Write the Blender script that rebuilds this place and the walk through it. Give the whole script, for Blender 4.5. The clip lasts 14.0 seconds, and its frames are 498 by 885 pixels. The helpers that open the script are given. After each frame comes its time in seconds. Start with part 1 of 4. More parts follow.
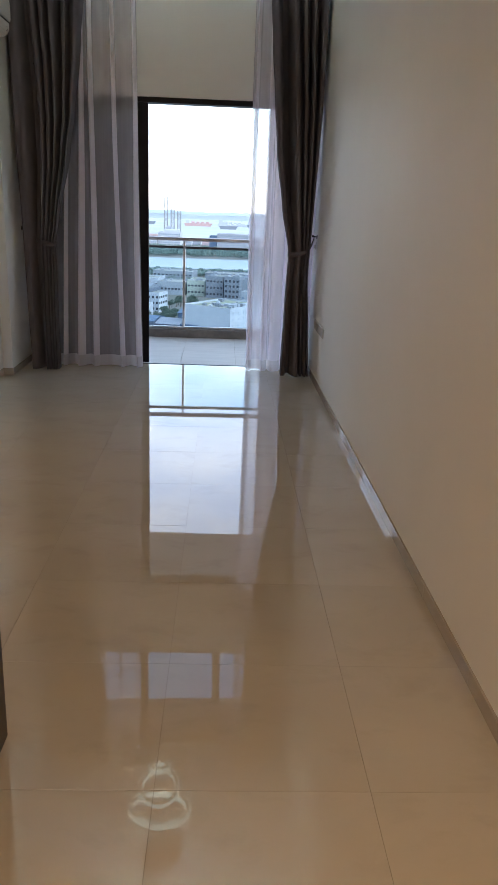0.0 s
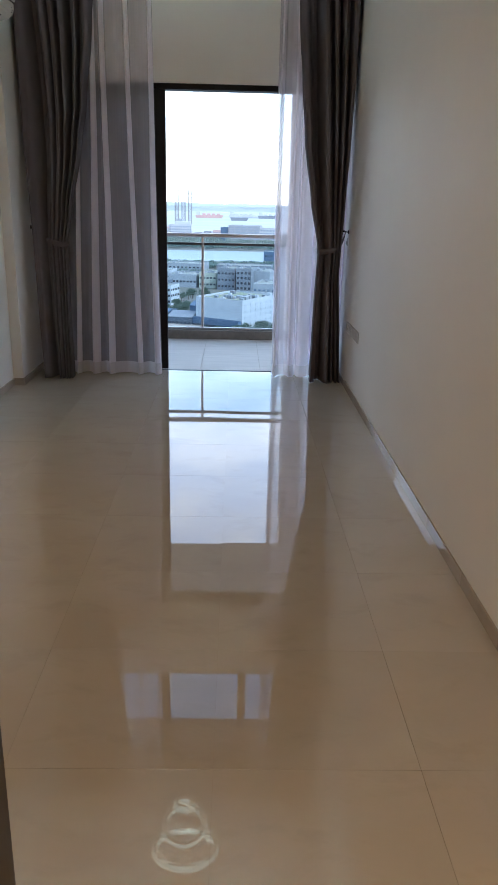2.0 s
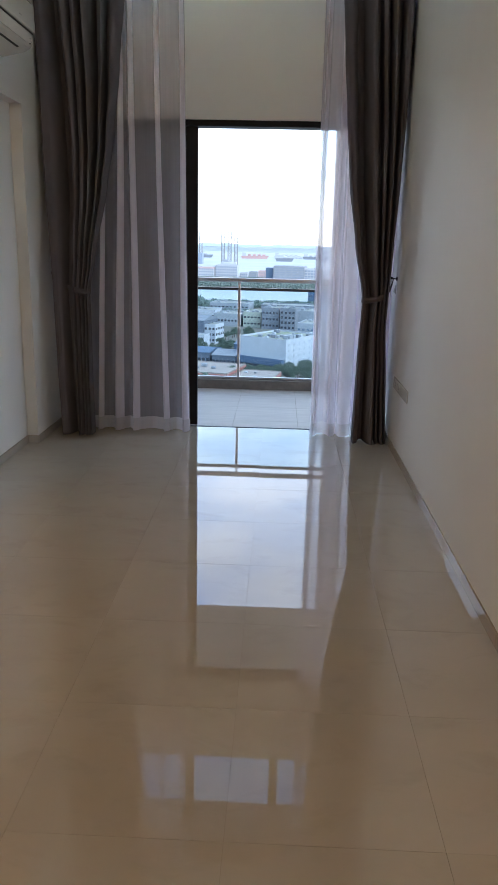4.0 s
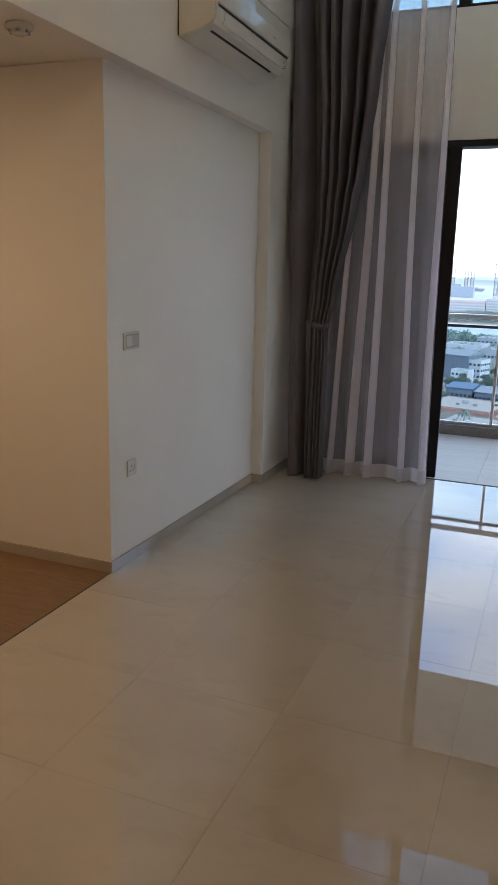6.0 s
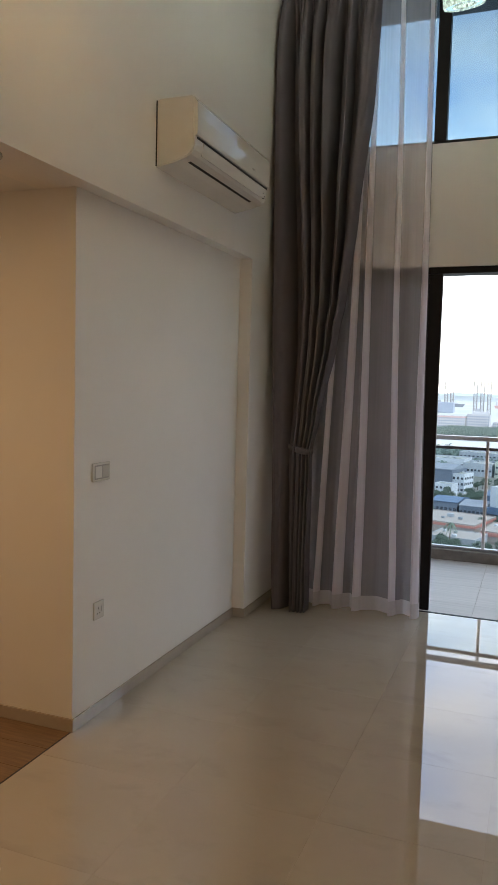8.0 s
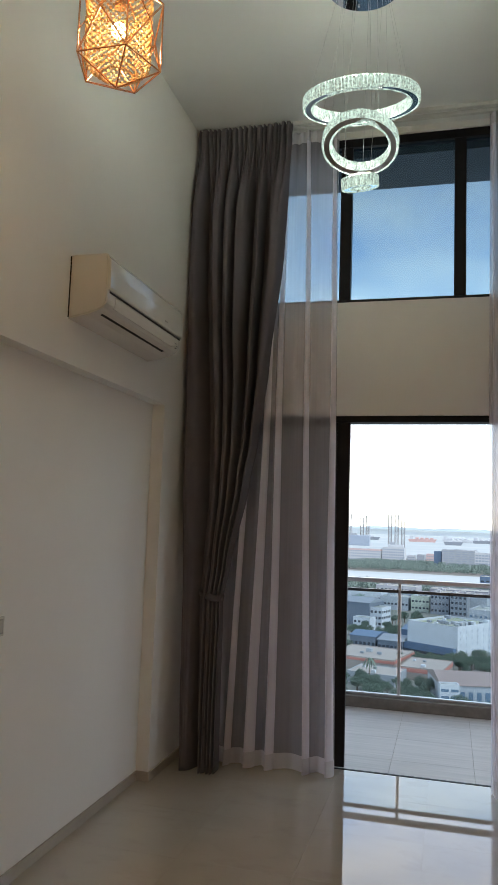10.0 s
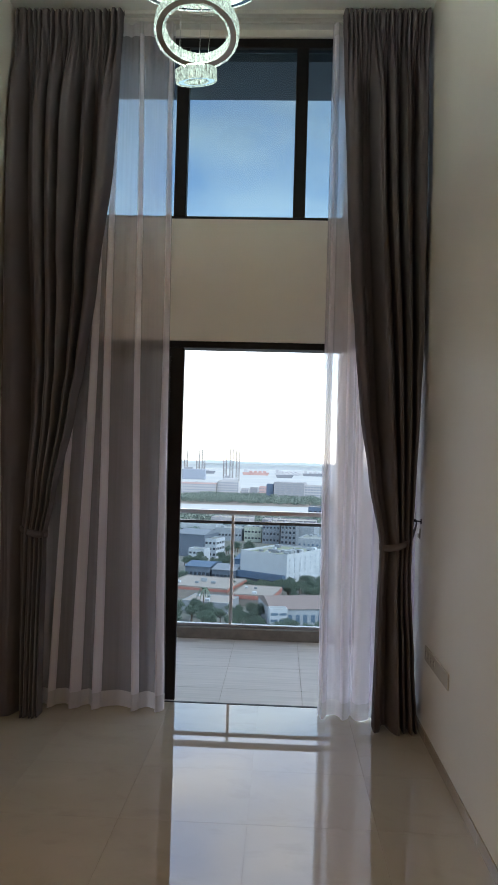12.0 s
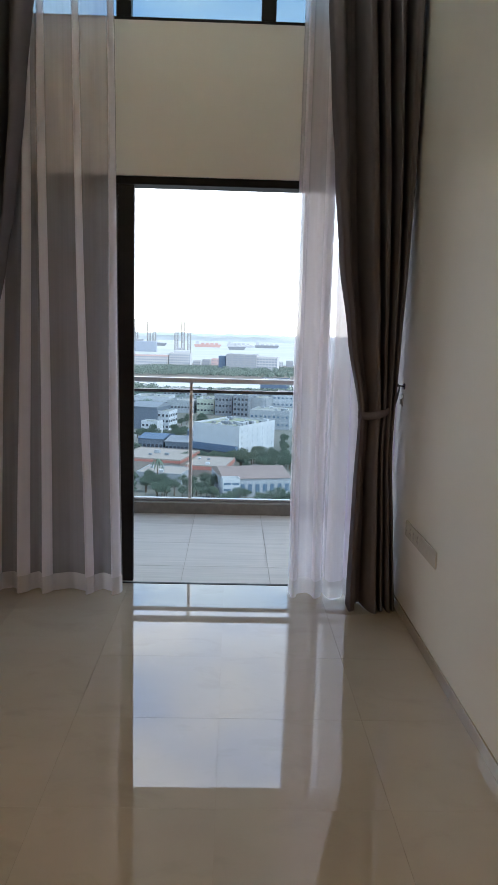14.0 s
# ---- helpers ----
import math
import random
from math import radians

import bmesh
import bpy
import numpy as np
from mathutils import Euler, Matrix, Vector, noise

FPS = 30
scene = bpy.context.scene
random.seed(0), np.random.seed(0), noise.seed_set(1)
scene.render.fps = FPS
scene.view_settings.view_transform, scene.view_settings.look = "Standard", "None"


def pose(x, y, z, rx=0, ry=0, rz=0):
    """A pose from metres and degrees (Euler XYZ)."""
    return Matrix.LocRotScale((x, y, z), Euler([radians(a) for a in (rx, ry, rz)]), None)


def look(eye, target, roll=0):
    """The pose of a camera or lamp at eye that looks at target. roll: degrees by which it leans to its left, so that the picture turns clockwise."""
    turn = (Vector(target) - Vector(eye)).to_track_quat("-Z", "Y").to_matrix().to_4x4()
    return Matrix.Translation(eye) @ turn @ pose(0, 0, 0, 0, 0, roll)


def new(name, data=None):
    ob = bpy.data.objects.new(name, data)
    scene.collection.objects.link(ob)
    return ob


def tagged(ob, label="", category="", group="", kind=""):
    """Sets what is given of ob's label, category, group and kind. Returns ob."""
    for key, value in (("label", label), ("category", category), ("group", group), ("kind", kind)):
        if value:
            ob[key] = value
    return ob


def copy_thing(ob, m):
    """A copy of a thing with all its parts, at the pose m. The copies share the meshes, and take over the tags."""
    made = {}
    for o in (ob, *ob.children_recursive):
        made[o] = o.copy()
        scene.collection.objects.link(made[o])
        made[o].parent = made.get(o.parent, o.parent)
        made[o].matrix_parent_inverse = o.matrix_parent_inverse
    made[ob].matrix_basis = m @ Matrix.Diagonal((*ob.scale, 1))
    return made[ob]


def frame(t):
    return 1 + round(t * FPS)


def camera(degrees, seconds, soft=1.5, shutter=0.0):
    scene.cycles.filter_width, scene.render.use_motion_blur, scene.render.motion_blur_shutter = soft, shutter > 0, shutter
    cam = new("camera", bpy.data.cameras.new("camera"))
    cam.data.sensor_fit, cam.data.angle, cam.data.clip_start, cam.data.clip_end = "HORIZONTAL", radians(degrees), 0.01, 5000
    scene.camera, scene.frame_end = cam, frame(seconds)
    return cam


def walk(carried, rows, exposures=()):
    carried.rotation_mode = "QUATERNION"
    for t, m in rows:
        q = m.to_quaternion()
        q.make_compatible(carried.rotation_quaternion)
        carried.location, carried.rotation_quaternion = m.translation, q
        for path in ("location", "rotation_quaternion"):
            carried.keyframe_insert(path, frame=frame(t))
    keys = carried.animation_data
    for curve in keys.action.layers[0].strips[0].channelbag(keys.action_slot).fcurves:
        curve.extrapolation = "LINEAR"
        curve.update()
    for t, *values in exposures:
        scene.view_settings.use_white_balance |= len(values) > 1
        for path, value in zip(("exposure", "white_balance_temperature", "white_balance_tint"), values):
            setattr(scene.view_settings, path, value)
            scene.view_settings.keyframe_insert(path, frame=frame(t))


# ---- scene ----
cam = camera(36.8, 14.0)
PATH = [
    (0, (0.574, 0.566, 1.529), (0.654, 2.474, 0.937), 2.2),
    (0.5, (0.515, 0.682, 1.516), (0.594, 2.587, 0.913), 1.9),
    (1, (0.471, 0.822, 1.526), (0.543, 2.725, 0.917), 1.6),
    (1.5, (0.467, 0.931, 1.546), (0.516, 2.834, 0.932), 1.4),
    (2, (0.46, 1.095, 1.552), (0.505, 2.998, 0.938), 1.3),
    (4.5, (0.55, 1.925, 1.577), (0.372, 3.854, 1.079), 1.3),
    (5, (0.586, 2.066, 1.571), (0.196, 3.967, 1.089), 0.3),
    (5.5, (0.643, 2.197, 1.573), (0.042, 4.048, 1.11), 1.3),
    (6, (0.593, 2.339, 1.575), (-0.133, 4.146, 1.121), 1.5),
    (6.5, (0.512, 2.463, 1.589), (-0.239, 4.27, 1.175), 1.5),
    (7, (0.483, 2.537, 1.598), (-0.269, 4.356, 1.244), 1.4),
    (7.5, (0.49, 2.599, 1.614), (-0.259, 4.434, 1.346), 1.5),
    (8, (0.513, 2.622, 1.629), (-0.202, 4.484, 1.475), 1.5),
    (10.5, (0.569, 2.727, 1.726), (0.11, 4.66, 1.957), 2.0),
    (11, (0.606, 2.79, 1.708), (0.23, 4.741, 1.938), 2.0),
    (11.5, (0.598, 2.864, 1.711), (0.371, 4.843, 1.885), 1.8),
    (12, (0.534, 2.958, 1.689), (0.446, 4.955, 1.732), 1.6),
    (12.5, (0.488, 3.048, 1.669), (0.513, 5.046, 1.59), 1.5),
    (13, (0.437, 3.123, 1.638), (0.516, 5.115, 1.485), 1.4),
    (13.5, (0.428, 3.303, 1.618), (0.515, 5.284, 1.358), 1.2),
    (14, (0.445, 3.518, 1.605), (0.493, 5.495, 1.312), 1.5),
]
walk(cam, [(t, look(eye, target, roll)) for t, eye, target, roll in PATH],
     [(0.0, 1.86, 5900, 10), (1.0, 1.86, 5750, 9), (2.0, 1.88, 5700, 9), (5.0, 1.83, 5900, 10), (6.0, 1.84, 6000, 10), (7.0, 1.86, 6400, 10), (8.0, 1.86, 6750, 11),
      (10.5, 1.55, 6600, 10), (12.0, 1.57, 6550, 10), (14.0, 1.80, 6450, 9)])

# ---------------------------------------------------------------- world and sun
SUN_EL, SUN_AZ = radians(52), radians(125)      # azimuth clockwise from +y
world = bpy.data.worlds.new("sky")
scene.world = world
world.use_nodes = True
wt = world.node_tree
wt.nodes.clear()
w_out = wt.nodes.new("ShaderNodeOutputWorld")
w_bg = wt.nodes.new("ShaderNodeBackground")
w_sky = wt.nodes.new("ShaderNodeTexSky")
w_sky.sky_type = "NISHITA"
w_sky.sun_disc = False
w_sky.sun_elevation, w_sky.sun_rotation = SUN_EL, SUN_AZ
w_sky.air_density, w_sky.dust_density, w_sky.ozone_density = 1.0, 0.3, 1.0
w_co = wt.nodes.new("ShaderNodeTexCoord")
w_map = wt.nodes.new("ShaderNodeMapping")
w_map.inputs["Scale"].default_value = (1.6, 1.6, 3.2)
w_noise = wt.nodes.new("ShaderNodeTexNoise")
w_noise.inputs["Scale"].default_value = 3.4
w_noise.inputs["Detail"].default_value = 7
w_noise.inputs["Roughness"].default_value = 0.52
w_ramp = wt.nodes.new("ShaderNodeValToRGB")
w_ramp.color_ramp.elements[0].color = (0.24, 0.24, 0.24, 1)
w_ramp.color_ramp.elements[0].position = 0.36
w_ramp.color_ramp.elements[1].position = 0.66
w_mix = wt.nodes.new("ShaderNodeMix")
w_mix.data_type = "RGBA"
w_sep = wt.nodes.new("ShaderNodeSeparateXYZ")
w_up = wt.nodes.new("ShaderNodeMapRange")
w_up.inputs["From Min"].default_value, w_up.inputs["From Max"].default_value = 0.10, 0.42
w_cloud = wt.nodes.new("ShaderNodeMix")               # clouds: white low down, greyer overhead; in the sky's own units
w_cloud.data_type = "RGBA"
w_cloud.inputs["A"].default_value = (9.6, 9.8, 10.1, 1)
w_cloud.inputs["B"].default_value = (2.9, 3.1, 3.4, 1)
wt.links.new(w_co.outputs["Generated"], w_sep.inputs["Vector"])
wt.links.new(w_sep.outputs["Z"], w_up.inputs["Value"])
wt.links.new(w_up.outputs["Result"], w_cloud.inputs["Factor"])
wt.links.new(w_cloud.outputs["Result"], w_mix.inputs["B"])
wt.links.new(w_co.outputs["Generated"], w_map.inputs["Vector"])
wt.links.new(w_map.outputs["Vector"], w_noise.inputs["Vector"])
wt.links.new(w_noise.outputs["Fac"], w_ramp.inputs["Fac"])
wt.links.new(w_ramp.outputs["Color"], w_mix.inputs["Factor"])
wt.links.new(w_sky.outputs["Color"], w_mix.inputs["A"])
wt.links.new(w_mix.outputs["Result"], w_bg.inputs["Color"])
w_bg.inputs["Strength"].default_value = 0.15
wt.links.new(w_bg.outputs["Background"], w_out.inputs["Surface"])

sun = new("sun", bpy.data.lights.new("sun", "SUN"))
sun.data.energy, sun.data.angle, sun.data.color = 1.3, radians(2.0), (1.0, 0.95, 0.88)
sun.matrix_world = look((math.sin(SUN_AZ) * math.cos(SUN_EL) * 50, math.cos(SUN_AZ) * math.cos(SUN_EL) * 50, math.sin(SUN_EL) * 50), (0, 0, 0))


def lamp(name, kind, where, energy, colour, size, down=True):
    ob = new(name, bpy.data.lights.new(name, kind))
    ob.data.energy, ob.data.color = energy, colour
    if kind == "AREA":
        ob.data.shape, ob.data.size = "DISK", size
    else:
        ob.data.shadow_soft_size = size
    ob.location = where
    return ob


WARM = (1.0, 0.60, 0.29)
lamp("hall_downlight_lamp", "AREA", (-2.25, 3.95, 2.462), 3.0, WARM, 0.11)
lamp("hall_downlight_lamp", "AREA", (-3.25, 3.95, 2.462), 2.1, WARM, 0.11)
lamp("entry_downlight_lamp", "AREA", (0.72, 0.35, 2.585), 6.0, WARM, 0.11)
lamp("pendant_bulb_lamp", "POINT", (-0.465, 4.694, 3.228), 2.4, (1.0, 0.66, 0.32), 0.028)


# ---------------------------------------------------------------- materials
class Mat:
    """A node material with the Principled shader and short ways to wire textures into it."""

    def __init__(self, name, colour, rough=0.6, metal=0.0, **more):
        self.m = bpy.data.materials.new(name)
        self.m.use_nodes = True
        self.t = self.m.node_tree
        self.b = self.t.nodes["Principled BSDF"]
        self.set("Base Color", (*colour, 1)).set("Roughness", rough).set("Metallic", metal)
        self.colour = colour
        for k, v in more.items():
            self.set(k.replace("_", " "), v)

    def set(self, k, v):
        self.b.inputs[k].default_value = v
        return self

    def node(self, kind, **ins):
        n = self.t.nodes.new(kind)
        for k, v in ins.items():
            n.inputs[k.replace("_", " ")].default_value = v
        return n

    def link(self, a, b):
        self.t.links.new(a, b)

    def coords(self, scale=(1, 1, 1), kind="Object"):
        c = self.node("ShaderNodeTexCoord")
        m = self.node("ShaderNodeMapping", Scale=scale)
        self.link(c.outputs[kind], m.inputs["Vector"])
        return m.outputs["Vector"]

    def world_coords(self, scale=(1, 1, 1)):
        g = self.node("ShaderNodeNewGeometry")
        m = self.node("ShaderNodeMapping", Scale=scale)
        self.link(g.outputs["Position"], m.inputs["Vector"])
        return m.outputs["Vector"]

    def noise(self, vec, scale, detail=4, rough=0.55):
        n = self.node("ShaderNodeTexNoise", Scale=scale, Detail=detail, Roughness=rough)
        self.link(vec, n.inputs["Vector"])
        return n.outputs["Fac"]

    def blend(self, fac, a, b, lo=0.3, hi=0.7):
        """Colour a to colour b as fac goes from lo to hi."""
        r = self.node("ShaderNodeMapRange", From_Min=lo, From_Max=hi)
        self.link(fac, r.inputs["Value"])
        x = self.node("ShaderNodeMix")
        x.data_type = "RGBA"
        self.link(r.outputs["Result"], x.inputs["Factor"])
        for key, v in (("A", a), ("B", b)):
            if isinstance(v, tuple):
                x.inputs[key].default_value = (*v, 1)
            else:
                self.link(v, x.inputs[key])
        return x.outputs["Result"]

    def base(self, socket):
        self.link(socket, self.b.inputs["Base Color"])
        return self

    def rough(self, fac, lo, hi):
        r = self.node("ShaderNodeMapRange", To_Min=lo, To_Max=hi, From_Min=0.3, From_Max=0.7)
        self.link(fac, r.inputs["Value"])
        self.link(r.outputs["Result"], self.b.inputs["Roughness"])
        return self

    def bump(self, fac, strength=0.2, dist=0.002):
        n = self.node("ShaderNodeBump", Strength=strength, Distance=dist)
        self.link(fac, n.inputs["Height"])
        self.link(n.outputs["Normal"], self.b.inputs["Normal"])
        return self

    def random(self):
        return self.node("ShaderNodeObjectInfo").outputs["Random"]


def speckled(name, a, b, rough=0.6, scale=3.0, bump=0.0, bump_scale=60, metal=0.0, lo=0.35, hi=0.65, stretch=(1, 1, 1), **more):
    """Two tones mixed by noise at world scale, with a finer relief."""
    m = Mat(name, a, rough, metal, **more)
    v = m.world_coords(stretch)
    m.base(m.blend(m.noise(v, scale), a, b, lo, hi))
    if bump:
        m.bump(m.noise(v, bump_scale, 6), bump, 0.002)
    return m.m


def wall_paint(name, colour, dirt):
    m = Mat(name, colour, 0.62)
    v = m.world_coords()
    m.base(m.blend(m.noise(v, 1.3, 5), colour, dirt, 0.35, 0.85))
    m.bump(m.noise(v, 210, 3), 0.10, 0.0008)
    return m.m


WALL = wall_paint("wall_paint", (0.87, 0.86, 0.835), (0.83, 0.815, 0.785))
CEIL = wall_paint("ceiling_paint", (0.82, 0.83, 0.82), (0.78, 0.79, 0.78))


def polished_tile(name, a, b, vein, rough, ior):
    m = Mat(name, a, rough, IOR=ior)
    v = m.world_coords((1, 1, 1))
    shift = m.node("ShaderNodeVectorMath")
    shift.operation = "ADD"
    sc = m.node("ShaderNodeVectorMath")
    sc.operation = "SCALE"
    sc.inputs["Scale"].default_value = 30.0
    comb = m.node("ShaderNodeCombineXYZ")
    m.link(m.random(), comb.inputs["X"])
    m.link(m.random(), comb.inputs["Y"])
    m.link(comb.outputs["Vector"], sc.inputs["Vector"])
    m.link(v, shift.inputs[0])
    m.link(sc.outputs["Vector"], shift.inputs[1])
    sv = shift.outputs["Vector"]
    warp = m.node("ShaderNodeTexNoise", Scale=1.3, Detail=3.0)
    m.link(sv, warp.inputs["Vector"])
    bend = m.node("ShaderNodeVectorMath")
    bend.operation = "MULTIPLY_ADD"
    bend.inputs[1].default_value = (0.5, 0.5, 0.5)
    m.link(warp.outputs["Color"], bend.inputs[0])
    m.link(sv, bend.inputs[2])
    streak = m.node("ShaderNodeMapping", Scale=(1.0, 1.9, 1.0))
    streak.inputs["Rotation"].default_value = (0, 0, 0.6)
    m.link(bend.outputs["Vector"], streak.inputs["Vector"])
    big = m.noise(streak.outputs["Vector"], 1.5, 5, 0.55)
    fine = m.noise(streak.outputs["Vector"], 3.4, 8, 0.60)
    c = m.blend(big, a, b, 0.32, 0.68)
    c = m.blend(fine, c, vein, 0.54, 0.90)
    m.base(c)
    wear = m.noise(v, 2.2, 5)
    m.rough(wear, rough * 0.6, rough * 1.4)
    return m.m


TILE = polished_tile("polished_floor_tile", (0.57, 0.52, 0.435), (0.535, 0.485, 0.40), (0.455, 0.41, 0.335), 0.004, 2.35)
SKIRT = polished_tile("polished_skirting_tile", (0.48, 0.43, 0.37), (0.44, 0.39, 0.33), (0.38, 0.33, 0.27), 0.012, 1.75)
GROUT = speckled("grout", (0.44, 0.38, 0.315), (0.38, 0.33, 0.27), 0.8, 30)


def plank_wood(name, a, b, rough, stretch):
    m = Mat(name, a, rough)
    v = m.coords(stretch)
    rnd = m.node("ShaderNodeVectorMath")
    rnd.operation = "ADD"
    m.link(v, rnd.inputs[0])
    m.link(m.random(), rnd.inputs[1])
    g = m.noise(rnd.outputs["Vector"], 6, 8, 0.6)
    m.base(m.blend(g, a, b, 0.3, 0.7))
    m.bump(g, 0.08, 0.001)
    return m.m


HALL_WOOD = plank_wood("hall_floor_wood", (0.30, 0.185, 0.095), (0.19, 0.11, 0.055), 0.32, (1.2, 14, 6))
DARK_WOOD = plank_wood("dark_cabinet_laminate", (0.045, 0.034, 0.028), (0.030, 0.022, 0.018), 0.38, (12, 12, 1.0))
BLACK_ALU = speckled("black_aluminium", (0.010, 0.009, 0.011), (0.014, 0.013, 0.015), 0.45, 20, IOR=1.3)
STEEL = speckled("brushed_steel", (0.60, 0.60, 0.62), (0.52, 0.52, 0.54), 0.34, 40, metal=1.0)
DARK_STEEL = speckled("dark_steel", (0.11, 0.11, 0.12), (0.08, 0.08, 0.09), 0.35, 40, metal=1.0)
CHROME = Mat("chrome", (0.72, 0.72, 0.74), 0.05, 1.0).m
BLACK_CHROME = Mat("black_chrome", (0.09, 0.09, 0.10), 0.07, 1.0).m
WIRE = Mat("steel_wire", (0.55, 0.56, 0.57), 0.3, 1.0).m
PLASTIC = speckled("white_plastic", (0.74, 0.72, 0.67), (0.70, 0.68, 0.63), 0.26, 2.5)
PLASTIC_GREY = speckled("grey_plastic", (0.36, 0.35, 0.33), (0.32, 0.31, 0.29), 0.3, 12)
PALE_GREY = speckled("pale_grey_plastic", (0.56, 0.54, 0.50), (0.52, 0.50, 0.46), 0.25, 12)
AC_WHITE = speckled("conditioner_white", (0.78, 0.765, 0.72), (0.74, 0.725, 0.68), 0.24, 1.8)
AC_GLOSS = speckled("conditioner_front", (0.78, 0.77, 0.73), (0.76, 0.75, 0.71), 0.035, 1.8, IOR=1.8)
SLOT = Mat("dark_slot", (0.012, 0.011, 0.010), 0.6).m
PRINT = Mat("grey_print", (0.20, 0.20, 0.21), 0.5).m
ROSE_GOLD = Mat("rose_gold", (0.72, 0.38, 0.22), 0.18, 1.0).m
TRACK = speckled("white_track", (0.72, 0.72, 0.70), (0.68, 0.68, 0.66), 0.35, 12)


def fabric(name, a, b):
    m = Mat(name, a, 0.95, Specular_IOR_Level=0.15)
    v = m.world_coords()
    big = m.noise(v, 2.0, 3)
    c = m.blend(big, a, b, 0.3, 0.7)
    m.base(c)
    w = m.node("ShaderNodeMapping", Scale=(900, 900, 260))
    m.link(v, w.inputs["Vector"])
    m.bump(m.noise(w.outputs["Vector"], 1.0, 2), 0.22, 0.0012)
    return m.m


DRAPE = fabric("dark_grey_drape", (0.170, 0.154, 0.172), (0.146, 0.132, 0.147))


def sheer_cloth(name, through_share, colour, streaky):
    """Thin woven voile: part gaps, part translucent thread."""
    m = bpy.data.materials.new(name)
    m.use_nodes = True
    t = m.node_tree
    t.nodes.clear()
    out = t.nodes.new("ShaderNodeOutputMaterial")
    gap = t.nodes.new("ShaderNodeBsdfTransparent")
    gap.inputs["Color"].default_value = (0.97, 0.96, 0.99, 1)
    lit = t.nodes.new("ShaderNodeBsdfDiffuse")
    back = t.nodes.new("ShaderNodeBsdfTranslucent")
    for n in (lit, back):
        n.inputs["Color"].default_value = (*colour, 1)
    thread = t.nodes.new("ShaderNodeMixShader")
    thread.inputs["Fac"].default_value = 0.34
    t.links.new(lit.outputs[0], thread.inputs[1])
    t.links.new(back.outputs[0], thread.inputs[2])
    co = t.nodes.new("ShaderNodeNewGeometry")
    mp = t.nodes.new("ShaderNodeMapping")
    mp.inputs["Scale"].default_value = (60, 60, 1.0)
    ns = t.nodes.new("ShaderNodeTexNoise")
    ns.inputs["Scale"].default_value = 1.0
    rg = t.nodes.new("ShaderNodeMapRange")
    rg.inputs["To Min"].default_value = 1 - through_share - streaky
    rg.inputs["To Max"].default_value = 1 - through_share + streaky
    mix = t.nodes.new("ShaderNodeMixShader")
    t.links.new(co.outputs["Position"], mp.inputs["Vector"])
    t.links.new(mp.outputs["Vector"], ns.inputs["Vector"])
    t.links.new(ns.outputs["Fac"], rg.inputs["Value"])
    t.links.new(rg.outputs["Result"], mix.inputs["Fac"])
    t.links.new(gap.outputs[0], mix.inputs[1])
    t.links.new(thread.outputs[0], mix.inputs[2])
    t.links.new(mix.outputs[0], out.inputs["Surface"])
    return m


SHEER = sheer_cloth("white_voile", 0.68, (0.96, 0.93, 0.99), 0.04)
SHEER_DOUBLE = sheer_cloth("bunched_white_voile", 0.15, (0.94, 0.89, 0.99), 0.05)
SHEER_LOOSE = sheer_cloth("loose_white_voile", 0.36, (0.95, 0.91, 0.99), 0.05)
SHEER_FOLDED = sheer_cloth("folded_white_voile", 0.12, (0.96, 0.92, 0.99), 0.04)
HEM = sheer_cloth("white_voile_hem", 0.18, (0.86, 0.83, 0.86), 0.04)


def pane_glass(name, tint, gloss=1.0):
    """A thin pane: clear through, with a mirror film that grows at grazing angles."""
    m = bpy.data.materials.new(name)
    m.use_nodes = True
    t = m.node_tree
    t.nodes.clear()
    out = t.nodes.new("ShaderNodeOutputMaterial")
    clear = t.nodes.new("ShaderNodeBsdfTransparent")
    clear.inputs["Color"].default_value = (*tint, 1)
    film = t.nodes.new("ShaderNodeBsdfGlossy")
    film.inputs["Roughness"].default_value = 0.01
    fres = t.nodes.new("ShaderNodeFresnel")
    fres.inputs["IOR"].default_value = 1.45
    mul = t.nodes.new("ShaderNodeMath")
    mul.operation = "MULTIPLY"
    mul.inputs[1].default_value = gloss
    mix = t.nodes.new("ShaderNodeMixShader")
    t.links.new(fres.outputs[0], mul.inputs[0])
    t.links.new(mul.outputs[0], mix.inputs["Fac"])
    t.links.new(clear.outputs[0], mix.inputs[1])
    t.links.new(film.outputs[0], mix.inputs[2])
    t.links.new(mix.outputs[0], out.inputs["Surface"])
    return m


GLASS_TINT = pane_glass("blue_tinted_glass", (0.44, 0.55, 0.61))
GLASS_RAIL = pane_glass("balustrade_glass", (0.84, 0.91, 0.94), 0.6)
GLASS_DARK = pane_glass("grey_tinted_glass", (0.90, 0.90, 0.92))


def glow(name, colour, strength, vary=0.0):
    m = Mat(name, (0.30, 0.32, 0.31), 0.08)
    m.set("Emission Color", (*colour, 1)).set("Emission Strength", strength)
    if vary:
        v = m.world_coords()
        n = m.noise(v, 95, 3)
        r = m.node("ShaderNodeMapRange", From_Min=0.35, From_Max=0.68, To_Min=strength * (1 - vary), To_Max=strength * (1 + vary))
        m.link(n, r.inputs["Value"])
        m.link(r.outputs["Result"], m.b.inputs["Emission Strength"])
    return m.m


